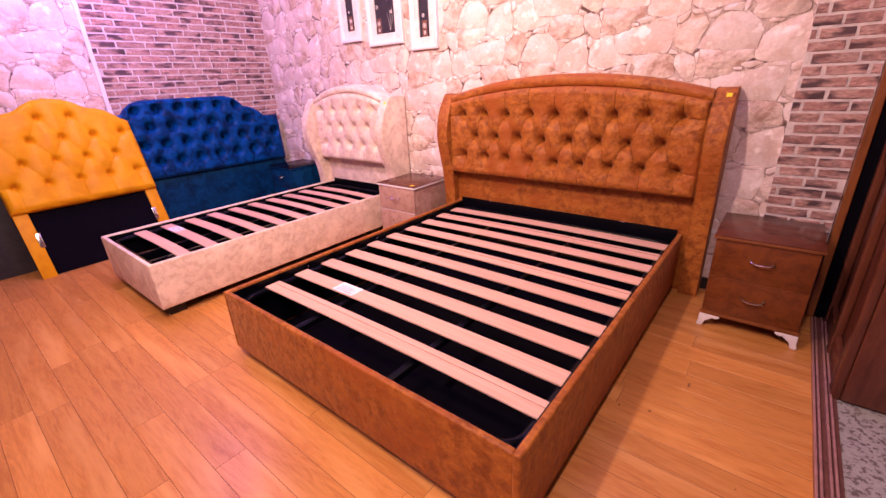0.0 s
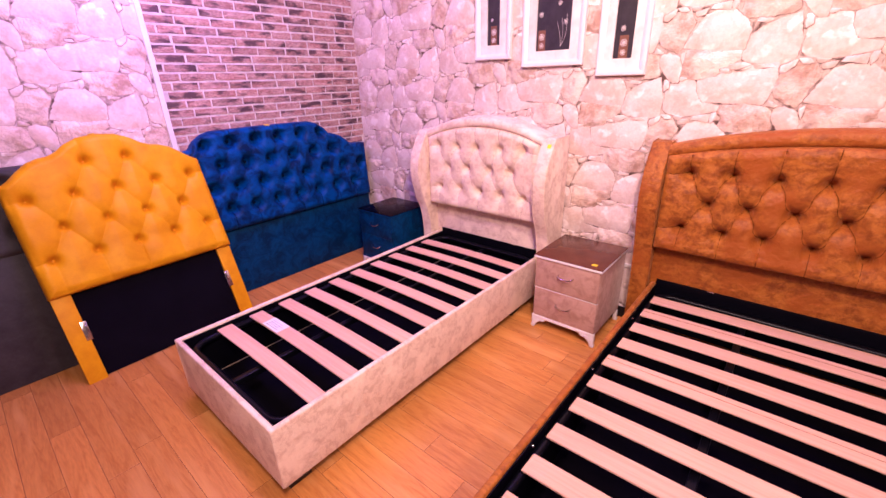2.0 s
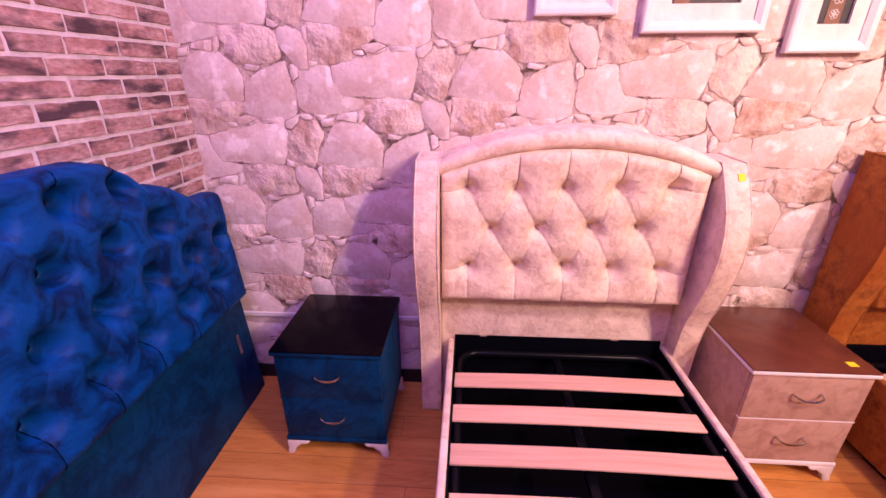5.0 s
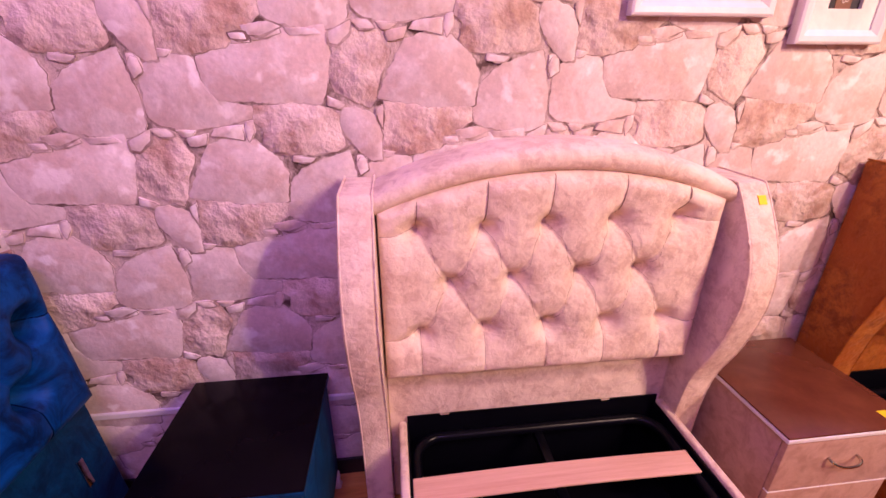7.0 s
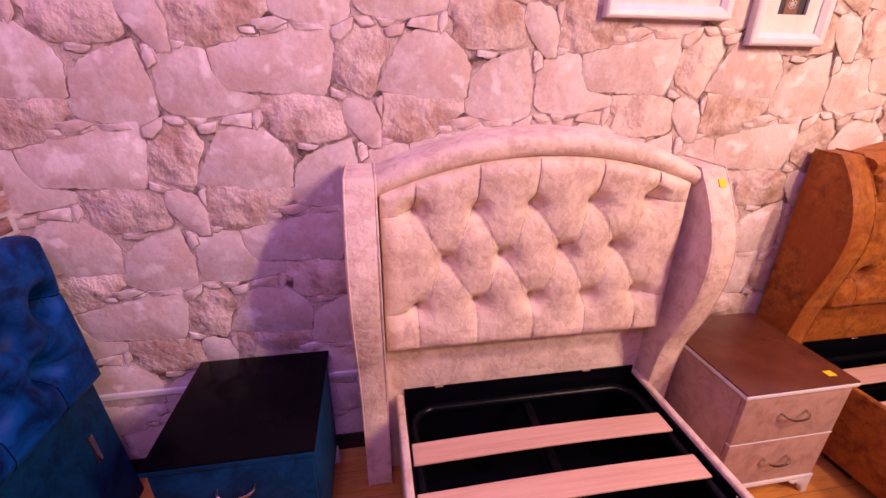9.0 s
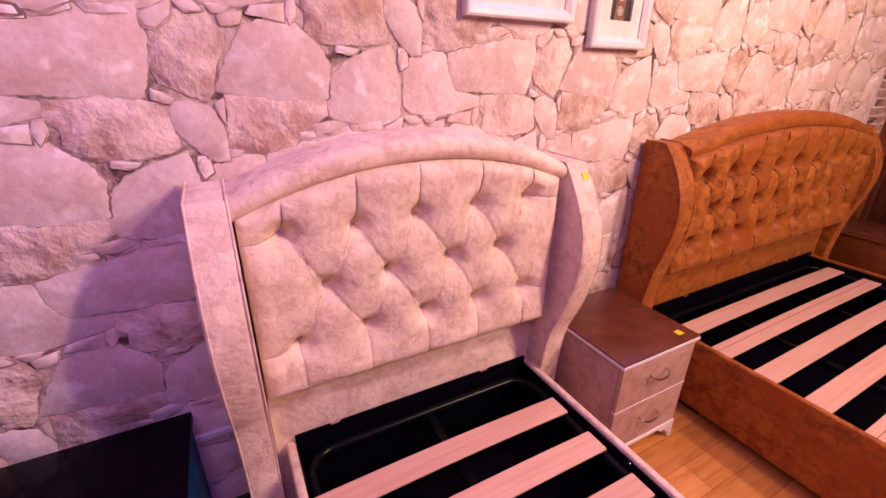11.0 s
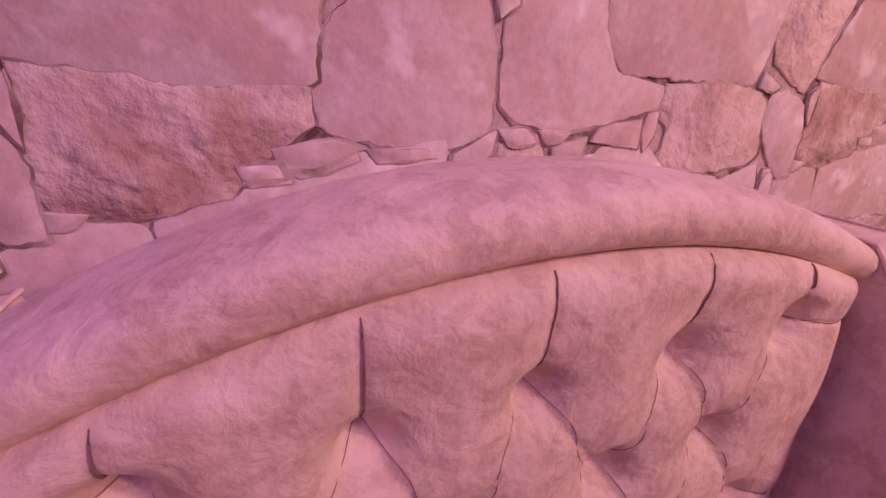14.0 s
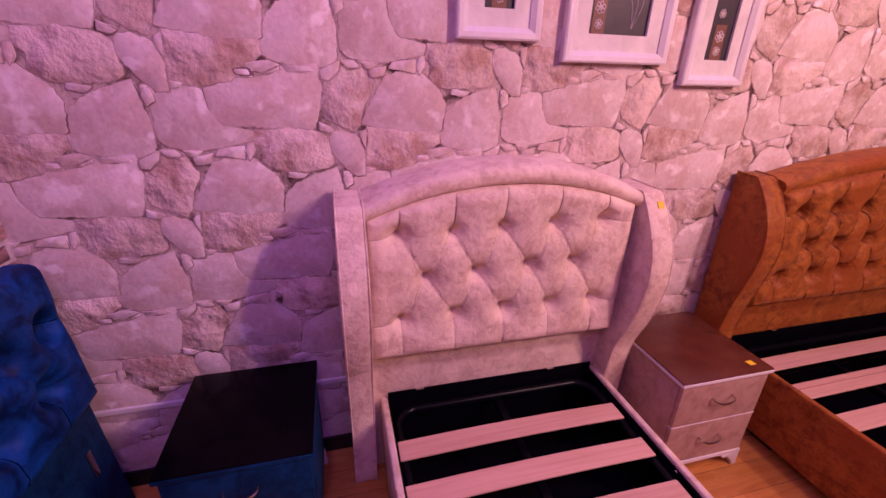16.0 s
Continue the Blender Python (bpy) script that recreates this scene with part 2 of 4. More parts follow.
def join(bm, other):
    me = bpy.data.meshes.new("tmp")
    other.to_mesh(me)
    other.free()
    bm.from_mesh(me)
    bpy.data.meshes.remove(me)
    return bm


def prism(points, axis, a, b, bevel=0.0, seg=2):
    """Extrudes a flat outline along an axis from a to b. axis x: points are (y, z); y: (x, z); z: (x, y)."""
    bm = bmesh.new()

    def place(p, d):
        return {"x": (d, p[0], p[1]), "y": (p[0], d, p[1]), "z": (p[0], p[1], d)}[axis]
    lo = [bm.verts.new(place(p, a)) for p in points]
    hi = [bm.verts.new(place(p, b)) for p in points]
    bm.faces.new(lo)
    bm.faces.new(hi)
    n = len(points)
    for i in range(n):
        bm.faces.new((lo[i], lo[(i + 1) % n], hi[(i + 1) % n], hi[i]))
    bmesh.ops.recalc_face_normals(bm, faces=bm.faces)
    if bevel:
        rim = [e for e in bm.edges if len(e.link_faces) == 2 and e.calc_face_angle(0) > radians(35)]
        bmesh.ops.bevel(bm, geom=rim, offset=bevel, segments=seg, affect="EDGES", profile=0.5)
    return bm


def spline(keys, steps):
    """A smooth line through a few key points (Catmull-Rom)."""
    out = []
    for i in range(len(keys) - 1):
        p0, p1, p2, p3 = (Vector(keys[min(max(j, 0), len(keys) - 1)]) for j in (i - 1, i, i + 1, i + 2))
        for s in range(steps):
            u = s / steps
            out.append(0.5 * (2 * p1 + (p2 - p0) * u + (2 * p0 - 5 * p1 + 4 * p2 - p3) * u * u + (3 * p1 - p0 - 3 * p2 + p3) * u ** 3))
    out.append(Vector(keys[-1]))
    return out


def tube(points, radius, sides=8, closed=False, bm=None):
    """A round bar along a line of points."""
    bm = bm or bmesh.new()
    pts = [Vector(p) for p in points]
    rings = []
    n = len(pts)
    for i, p in enumerate(pts):
        a = pts[i - 1] if i or closed else pts[0]
        b = pts[(i + 1) % n] if i < n - 1 or closed else pts[-1]
        way = (b - a).normalized()
        ref = Vector((0, 0, 1)) if abs(way.z) < 0.9 else Vector((1, 0, 0))
        u = way.cross(ref).normalized()
        w = u.cross(way)
        rings.append([bm.verts.new(p + radius * (math.cos(t) * u + math.sin(t) * w)) for t in (2 * math.pi * k / sides for k in range(sides))])
    for i in range(n if closed else n - 1):
        r, s = rings[i], rings[(i + 1) % n]
        for k in range(sides):
            bm.faces.new((r[k], r[(k + 1) % sides], s[(k + 1) % sides], s[k]))
    if not closed:
        bm.faces.new(rings[0])
        bm.faces.new(rings[-1])
    return bm


def dome(x, y, z, r, flat, bm=None):
    """A flattened ball that faces -y."""
    own = bmesh.new()
    bmesh.ops.create_uvsphere(own, u_segments=12, v_segments=8, radius=r)
    for v in own.verts:
        v.co = Vector((x + v.co.x, y + v.co.y * flat, z + v.co.z))
    return own if bm is None else join(bm, own)


def seg_distance(px, pz, ax, az, bx, bz):
    dx, dz = bx - ax, bz - az
    t = np.clip(((px - ax) * dx + (pz - az) * dz) / (dx * dx + dz * dz), 0, 1)
    return np.hypot(px - ax - t * dx, pz - az - t * dz)


def tufted(x0, x1, z0, top, rows, puff, dip, step=0.008, crease=0.02, well=0.03, edge=0.045, seed=1, groove=0.5, drop=True, lip=0.0, seam=0.003, steep=2, cone=0.34, cone_r=0.0):
    """A deep-buttoned pad that faces -y, its back at y=0. top(x): the height of its upper edge;
    rows: the buttons row by row from the top, each a list of (x, z). Creases join neighbours and run on to the edges."""
    nx, nz = int((x1 - x0) / step), int((max(top(x0 + (x1 - x0) * i / 60) for i in range(61)) - z0) / step)
    xs = np.linspace(x0, x1, nx + 1)
    tops = np.array([top(float(x)) for x in xs])
    f = np.linspace(0, 1, nz + 1)
    X = np.repeat(xs[:, None], nz + 1, 1)
    Z = z0 + (tops[:, None] - z0) * f[None, :]
    lines = []
    for upper, lower in zip(rows, rows[1:]):
        for a in upper:
            near = sorted(lower, key=lambda q: math.hypot(q[0] - a[0], q[1] - a[1]))[:2]
            lines += [(*a, *q) for q in near if abs(q[0] - a[0]) < 0.16]
    buttons = [q for r in rows for q in r]
    d_line = np.full(X.shape, 9.0)
    for s in lines:
        d_line = np.minimum(d_line, seg_distance(X, Z, *s))
    for q in rows[0]:
        d_line = np.minimum(d_line, seg_distance(X, Z, q[0], q[1], q[0], top(q[0])))
    if drop:
        for q in rows[-1]:
            d_line = np.minimum(d_line, seg_distance(X, Z, q[0], q[1], q[0], z0))
    for r in rows:
        for q, side in ((min(r), x0), (max(r), x1)):
            if abs(q[0] - side) < 0.15:
                d_line = np.minimum(d_line, seg_distance(X, Z, q[0], q[1], side, q[1] - 0.008))
    d_btn = np.full(X.shape, 9.0)
    for q in buttons:
        d_btn = np.minimum(d_btn, np.hypot(X - q[0], Z - q[1]))
    d_edge = np.minimum(np.minimum(X - x0, x1 - X), np.minimum(Z - z0, tops[:, None] - Z))
    h = puff * (lip + (1 - lip) * np.sqrt(np.clip(1 - (1 - np.clip(d_edge / edge, 0, 1)) ** 2, 0, 1)))
    fade = np.clip(d_edge / 0.02, 0, 1)
    deep = np.clip(d_edge / 0.055, 0, 1)
    h -= fade * groove * dip * 0.45 * np.exp(-d_line / crease)
    h -= fade * seam * np.exp(-(d_line / 0.0035) ** 2)
    h -= deep * dip * ((1 - cone) * np.exp(-(d_btn / well) ** steep) + cone * np.exp(-d_btn / (cone_r or 2.2 * well)))
    rng = np.random.RandomState(seed)
    for _ in range(14):
        a, b, c = rng.uniform(-40, 40), rng.uniform(-40, 40), rng.uniform(0, 6.28)
        h += fade * 0.0006 * np.sin(a * X + b * Z + c)
    h = np.maximum(h, 0.004)
    bm = bmesh.new()
    grid = [[bm.verts.new((X[i, k], -h[i, k], Z[i, k])) for k in range(nz + 1)] for i in range(nx + 1)]
    for i in range(nx):
        for k in range(nz):
            bm.faces.new((grid[i][k], grid[i + 1][k], grid[i + 1][k + 1], grid[i][k + 1]))
    ring = [grid[i][0] for i in range(nx + 1)] + [grid[nx][k] for k in range(1, nz + 1)] + [grid[i][nz] for i in range(nx - 1, -1, -1)] + [grid[0][k] for k in range(nz - 1, 0, -1)]
    back = [bm.verts.new((v.co.x, 0.012, v.co.z)) for v in ring]
    for i in range(len(ring)):
        j = (i + 1) % len(ring)
        bm.faces.new((ring[i], ring[j], back[j], back[i]))
    bm.faces.new(back)

    def depth(q):
        i = int(round((q[0] - x0) / (x1 - x0) * nx))
        i = min(max(i, 0), nx)
        k = int(round((q[1] - z0) / (tops[i] - z0) * nz))
        return float(h[i, min(max(k, 0), nz)])
    # Paths in the folds for thin dark tubes that stand in for crease shade.
    threads = []
    runs = [((q[0], q[1] + 0.012), (q[0] + 0.004, top(q[0]) - 0.004), 1.0) for q in rows[0]] + [((s[0], s[1]), (s[2], s[3]), 0.42) for s in lines]
    if drop:
        runs += [(q, (q[0] + 0.003, z0 + 0.004), 0.6) for q in rows[-1]]
    for r in rows:
        runs += [(q, (side, q[1] - 0.008), 0.8) for q, side in ((min(r), x0 + 0.004), (max(r), x1 - 0.004)) if abs(q[0] - side) < 0.15]
    for (ax, az), (bx, bz), radius in runs:
        sway = 0.012 if bx > ax else -0.012
        path = []
        for k in range(21):
            u = k / 20
            x, z = ax + (bx - ax) * u + sway * math.sin(2 * math.pi * u) * (abs(bx - ax) > 0.02), az + (bz - az) * u
            path.append((x, -depth((x, z)) - 0.0003, z))
        threads.append((path, radius))
    tufted.threads = threads
    return bm, [(q[0], -depth(q), q[1]) for q in buttons]


def buttons_on(spots, material, parent, y, r=0.011):
    for x, d, z in spots:
        part("button", dome(0, 0, 0, r, 0.5), material, parent, at=(x, y + d - 0.001, z))


# ---- beds ----
WING = spline([(-0.197, 0.0), (-0.205, 0.28), (-0.213, 0.42), (-0.235, 0.54), (-0.282, 0.66), (-0.312, 0.77), (-0.324, 0.86), (-0.312, 0.96), (-0.266, 1.06), (-0.204, 1.154)], 5)
SHALLOW_WING = spline([(-0.150, 0.0), (-0.156, 0.30), (-0.163, 0.46), (-0.180, 0.60), (-0.208, 0.72), (-0.229, 0.83), (-0.232, 0.91), (-0.214, 1.00), (-0.170, 1.09), (-0.116, 1.164)], 5)


def bed(name, cx, fabric, half_pad, wing, line, face, roll, rows, base, label, slat_x, slat_first, slat_step, slat_width, slat_z, inset):
    """A box bed with a winged, buttoned headboard. Origin on the floor at the wall; the foot points to -y.
    line: the outline of the wings; face: how far the board stands out; roll: middle and half depth of the top roll; rows: the buttons."""
    columns = len(rows[0])
    bd = thing(name, cx, WALL_Y, label=label, category="bed", group="beds against the stone wall")
    bx0, bx1, by0, bz0, bz1 = base
    outer = half_pad + wing
    # headboard
    part("headboard_panel", box(-half_pad, half_pad, -face, -0.015, 0.0, 1.12, 0.006), fabric, bd)
    peak = line[-1][1]
    profile = [(p[0], p[1]) for p in line] + [(-0.015, peak + 0.003), (-0.015, 0.0)]
    for side in (-1, 1):
        a, b = sorted((side * half_pad, side * outer))
        bm = prism(profile, "x", a, b, 0.010, 3)
        for v in bm.verts:
            v.co.x += side * 0.03 * max(0.0, -v.co.y - 0.18)
        wg = part("wing", bm, fabric, bd)
        for x in (a + 0.003, b - 0.003):
            seam_line = [(x, q[0] + 0.0015, q[1]) for q in line] + [(x, -0.09, peak + 0.002), (x, -0.02, peak + 0.0045)]
            part("piping", tube(seam_line, 0.0030, 6), fabric, wg, "thin piped seam")

    def arch(x, z_side, z_mid):
        return z_mid - (z_mid - z_side) * abs(x / half_pad) ** 2.1
    # padded roll along the top
    bm = bmesh.new()
    rings = []
    for i in range(41):
        x = -half_pad + 2 * half_pad * i / 40
        zt, zb = arch(x, 1.158, 1.270), arch(x, 1.090, 1.190)
        zm, zh, ym, yh = (zt + zb) / 2, (zt - zb) / 2, *roll
        ring = []
        for k in range(20):
            t = 2 * math.pi * k / 20
            c, s = math.cos(t), math.sin(t)
            ring.append(bm.verts.new((x, ym + yh * math.copysign(abs(c) ** 0.62, c), zm + zh * math.copysign(abs(s) ** 0.75, s))))
        rings.append(ring)
    for r, s in zip(rings, rings[1:]):
        for k in range(20):
            bm.faces.new((r[k], r[(k + 1) % 20], s[(k + 1) % 20], s[k]))
    bm.faces.new(rings[0])
    bm.faces.new(rings[-1])
    part("top_roll", bm, fabric, bd, "padded roll along the arched top", 60)
    bm, spots = tufted(-half_pad + 0.004, half_pad - inset, 0.598, lambda x: arch(x, 1.104, 1.198), rows, 0.104, 0.066 if columns < 7 else 0.090,
                       0.004 if columns < 7 else 0.005, crease=0.024, well=0.027, edge=0.045, seed=columns, groove=0.20 if columns < 7 else 0.28, lip=0.66, seam=0.0025, steep=1.7, cone=0.36, cone_r=0.055)
    pad = part("buttoned_pad", bm, fabric, bd, "deep-buttoned padded panel", 75, at=(0, 0.002 - face, 0))
    buttons_on(spots, fabric, pad, 0.0)
    # Thin dark tubes paint the fold shade along each seam.
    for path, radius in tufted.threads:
        part("seam", tube(path, radius * 0.0011 if columns < 7 else 0.0007 + radius * 0.0008, 5), M_CREAM_SEAM_SHADE if columns < 7 else M_BROWN_SEAM_SHADE, pad, "seam line with painted fold shade")
    # base box with its four upholstered boards
    t = 0.026
    y_back = -face - 0.001
    part("side_board", box(bx0, bx0 + t, by0, y_back, bz0, bz1, 0.008, 3), fabric, bd)
    part("side_board", box(bx1 - t, bx1, by0, y_back, bz0, bz1, 0.008, 3), fabric, bd)
    part("foot_board", box(bx0 + t - 0.004, bx1 - t + 0.004, by0 + 0.001, by0 + t, bz0, bz1 - 0.001, 0.008, 3), fabric, bd)
    part("base_lining", box(bx0 + t, bx1 - t, by0 + t, y_back, bz0 + 0.005, bz0 + 0.02), M_LINING_AND_SHADE, bd, "black cloth lining")
    for x in (bx0 + 0.09, bx1 - 0.09):
        for y in (by0 + 0.09, -0.40):
            part("foot", box(x - 0.05, x + 0.05, y - 0.05, y + 0.05, 0.0, bz0 + 0.006, 0.004), M_RUBBER, bd, "black plastic foot")
    # black steel frame: wall plates, rounded top tube, long bars
    fx0, fx1, fy0, fy1 = bx0 + t + 0.002, bx1 - t - 0.002, by0 + t + 0.002, y_back - 0.004
    plates = box(fx0, fx0 + 0.004, fy0, fy1, bz0 + 0.03, bz1 - 0.012)
    box(fx1 - 0.004, fx1, fy0, fy1, bz0 + 0.03, bz1 - 0.012, bm=plates)
    box(fx0, fx1, fy0, fy0 + 0.004, bz0 + 0.03, bz1 - 0.012, bm=plates)
    box(fx0, fx1, fy1 - 0.004, fy1, bz0 + 0.03, bz1 + 0.022, bm=plates)
    part("frame_plate", plates, M_BLACK, bd, "black steel lining plates", 0)
    r, rim = 0.085, []
    for qx, qy, a0 in ((fx1 - 0.022 - r, fy1 - 0.03 - r, 0), (fx0 + 0.022 + r, fy1 - 0.03 - r, 90), (fx0 + 0.022 + r, fy0 + 0.022 + r, 180), (fx1 - 0.022 - r, fy0 + 0.022 + r, 270)):
        rim += [(qx + r * math.cos(radians(a0 + 9 * k)), qy + r * math.sin(radians(a0 + 9 * k)), slat_z - 0.030) for k in range(11)]
    part("frame_tube", tube(rim, 0.017, 10, True), M_BLACK, bd, "black steel tube with rounded corners")
    for u in ((0.5,) if columns < 7 else (0.29, 0.66)):
        x = fx0 + (fx1 - fx0) * u
        part("long_bar", box(x - 0.015, x + 0.015, fy0 + 0.02, fy1 - 0.02, slat_z - 0.062, slat_z - 0.034, 0.003), M_BLACK, bd, "black steel bar below the slats")
    for x in (-half_pad * 0.62, half_pad * 0.55):
        part("hinge", box(x - 0.016, x + 0.016, y_back - 0.014, y_back - 0.005, bz1 + 0.016, bz1 + 0.024, 0.002), M_CHROME, bd, "small steel hinge")
    # sprung slats
    sx0, sx1 = slat_x
    for i in range(10):
        yc = slat_first + slat_step * i - WALL_Y
        n = 12
        prof = []
        for k in range(n + 1):
            u = k / n
            prof.append((sx0 + (sx1 - sx0) * u, slat_z - 0.004 + 0.008 * math.sin(math.pi * u)))
        prof += [(x, z - 0.009) for x, z in reversed(prof)]
        sl = part("slat", prism(prof, "y", -slat_width / 2, slat_width / 2, 0.002, 1), M_SLAT, bd, at=(random.uniform(-0.004, 0.004), yc, 0))
        if columns >= 7 and i in (0, 5, 8):
            ridge = [(x, 0.009, z + 0.0002) for x, z in prof[:n + 1]]
            part("groove", tube(ridge, 0.0014, 4), M_GROOVE, sl, "thin brown joint line")
        if i == 1:
            lw = 0.085
            lx = sx0 + (sx1 - sx0) * 0.27
            up = slat_z - 0.004 + 0.008 * math.sin(math.pi * 0.27)
            lab = part("paper_label", box(lx - lw, lx + lw * 0.7, -slat_width / 2 + 0.002, slat_width / 2 - 0.002, up - 0.001, up + 0.0022), M_LABEL, sl, "white printed paper label")
            for k in range(4):
                y = -slat_width / 2 + 0.016 + k * 0.013
                part("print_line", box(lx - lw * 0.8, lx + lw * (0.5 - 0.25 * (k % 2)), y, y + 0.003, up + 0.0022, up + 0.0026), M_INK, sl, "illegible grey print")
        for x in (sx0 - 0.014, sx1 + 0.014):
            if i in (1, 4, 7):
                part("rivet", dome(x, yc + 0.06, slat_z, 0.006, 1.0), M_CHROME, bd, "small steel rivet")
    # price sticker on the wing front
    low, high = Vector(line[-5]).lerp(Vector(line[-3]), 0.5), line[-3]
    tip = [(low[0] + 0.002, low[1]), (high[0] + 0.002, high[1]), (high[0] - 0.0025, high[1] + 0.001), (low[0] - 0.0025, low[1] + 0.001)]
    part("price_sticker", prism(tip, "x", half_pad + wing * 0.54, half_pad + wing * 0.80), M_STICKER, bd, "small yellow price sticker")
    return bd


bed("single_bed", -3.186, M_CREAM, 0.480, 0.087, WING, 0.126, (-0.114, 0.100),
    [[(-0.379, 1.052), (-0.202, 1.047), (-0.032, 1.056), (0.160, 1.058), (0.343, 1.061)],
     [(-0.289, 0.893), (-0.114, 0.900), (0.079, 0.908), (0.253, 0.908)],
     [(-0.373, 0.740), (-0.188, 0.745), (-0.006, 0.746), (0.173, 0.742), (0.352, 0.744)]],
    (-0.450, 0.486, 0.614 - WALL_Y, 0.065, 0.357),
    "cream crushed velvet single bed with winged buttoned headboard and bare slats", (-0.416, 0.442), 0.840, 0.1735, 0.079, 0.335, 0.020)
uneven = random.Random(31)
bed("double_bed", -1.168, M_BROWN, 0.838, 0.097, SHALLOW_WING, 0.108, (-0.092, 0.076),
    [[((i - (n - 1) / 2) * 0.1795 + uneven.uniform(-0.007, 0.007), z + uneven.uniform(-0.005, 0.005)) for i in range(n)] for n, z in ((9, 1.027), (8, 0.870), (9, 0.727))],
    (-0.824, 0.804, 0.71 - WALL_Y, 0.045, 0.362),
    "rust brown velvet double bed with winged buttoned headboard and bare slats", (-0.775, 0.758), 0.937, 0.1735, 0.084, 0.328, 0.004)

# ---- nightstands ----


def nightstand(cx, front, body, glass, trim, label):
    """A two-drawer nightstand on white carved feet. Origin on the floor at the middle of its front."""
    w, d, z0, z1 = 0.205, 0.42, 0.075, 0.492
    ns = thing("nightstand", cx, front, label=label, category="nightstand", group="nightstands between the beds")
    part("carcass", box(-w + 0.006, w - 0.006, 0.018, d, z0, z1 - 0.004, 0.003), body, ns)
    for k in range(2):
        a = z0 + 0.016 + k * 0.200
        dr = part("drawer_front", box(-w + 0.008, w - 0.008, 0.0, 0.0175, a, a + 0.1965, 0.003), body, ns)
        zc = a + 0.112
        bow = spline([(-0.046, 0.0, zc + 0.006), (-0.042, -0.018, zc + 0.001), (-0.02, -0.026, zc - 0.006), (0.02, -0.026, zc - 0.006), (0.042, -0.018, zc + 0.001), (0.046, 0.0, zc + 0.006)], 4)
        part("handle", tube(bow, 0.0042, 8), M_CHROME, dr, "chrome bow handle")
        if k == 0:
            part("drawer_edge", box(-w + 0.006, w - 0.006, -0.001, 0.016, a + 0.1968, a + 0.1998, 0.0), trim, ns, "thin pale edging between the drawers")
    part("base_trim", box(-w, w, -0.004, 0.016, z0 - 0.004, z0 + 0.0155, 0.004), trim, ns, "moulded base edge")
    part("top_edge", box(-w - 0.004, w + 0.004, -0.008, d, z1 - 0.004, z1 + 0.010, 0.003), trim, ns, "moulded top edge")
    part("glass_top", box(-w - 0.003, w + 0.003, -0.006, d, z1 + 0.0102, z1 + 0.0165, 0.0015), glass, ns, "polished dark glass top")
    for sx in (-1, 1):
        for y, dy in ((-0.004, 1), (d - 0.01, -1)):
            # bracket with a curled toe
            toe = [(0.004, 0), (-0.080, 0), (-0.082, -0.012), (-0.066, -0.020), (-0.054, -0.017), (-0.040, -0.030), (-0.026, -0.040), (-0.020, -0.058), (-0.014, -0.071), (0.006, -0.071), (0.010, -0.060), (0.004, -0.046), (0.006, -0.030)]
            poly = [(sx * (w - 0.006 + p[0]), z0 - 0.004 + p[1]) for p in [tuple(v) for v in spline(toe, 2)]]
            a, b = sorted((y, y + dy * 0.024))
            part("foot", prism(poly, "y", a, b, 0.003, 2), M_WHITE, ns, "white carved bracket foot")
    return ns


n1 = nightstand(-2.373, 2.304, M_PALE_BURL, M_BROWN_GLASS, M_WHITE, "rose beige two-drawer nightstand with brown glass top and white carved feet")
n2 = nightstand(-4.070, 2.306, M_BLUE_PLAIN, M_DARK_GLASS, M_BLUE_PLAIN, "petrol blue two-drawer nightstand with black glass top and white carved feet")
n3 = nightstand(0.030, 2.306, M_BURL, M_BROWN_GLASS, M_JAMB, "rust brown two-drawer nightstand with brown glass top and white carved feet")
part("price_sticker", box(0.13, 0.16, 0.03, 0.055, 0.5087, 0.5097), M_STICKER, n1, "small yellow price sticker")

# ---- headboards leaning on the side wall ----


def spread_rows(half, pitch, top, z_last, dz, count, margin):
    """Staggered button rows from the top down, kept below the outline."""
    rows = []
    for r in range(count):
        z = z_last + dz * (count - 1 - r)
        off = 0 if (count - 1 - r) % 2 == 0 else pitch / 2
        xs = [i * pitch + off for i in range(-8, 9)]
        row = [(x, z) for x in xs if abs(x) < half - margin and z < top(x) - 0.045]
        if row:
            rows.append(row)
    return rows


def blue_top(x):
    a = abs(x)
    keys = ((0, 1.228), (0.38, 1.225), (0.45, 1.205), (0.51, 1.165), (0.548, 1.118), (0.60, 1.108), (0.66, 1.085), (0.72, 1.045), (0.755, 1.012), (0.80, 1.002), (0.93, 0.995))
    for (p, q), (r, s) in zip(keys, keys[1:]):
        if a <= r:
            return q + (s - q) * (a - p) / (r - p)
    return keys[-1][1]


blue = thing("headboard", -4.560, 1.775, label="royal blue velvet double headboard with stepped top and deep buttons", category="headboard", group="headboards leaning on the side wall")
blue.matrix_world = pose(-4.560, 1.775, 0.0, 0, 0, 90) @ pose(0, 0, 0, -3.5, 0, 0)
B_HALF = 0.92
pts = [(-B_HALF, 0.0), (B_HALF, 0.0)] + [(B_HALF - i * B_HALF / 40, blue_top(B_HALF - i * B_HALF / 40) - 0.004) for i in range(81)]
part("back_panel", prism(pts, "y", 0.03, 0.044, 0.003, 1), M_BLUE_PLAIN, blue)
part("lower_panel", box(-B_HALF + 0.002, B_HALF - 0.002, 0.0, 0.029, 0.0, 0.53, 0.006, 3), M_BLUE_PLAIN, blue, "plain petrol blue velvet lower panel")
rows = spread_rows(B_HALF, 0.186, blue_top, 0.672, 0.156, 4, 0.05)
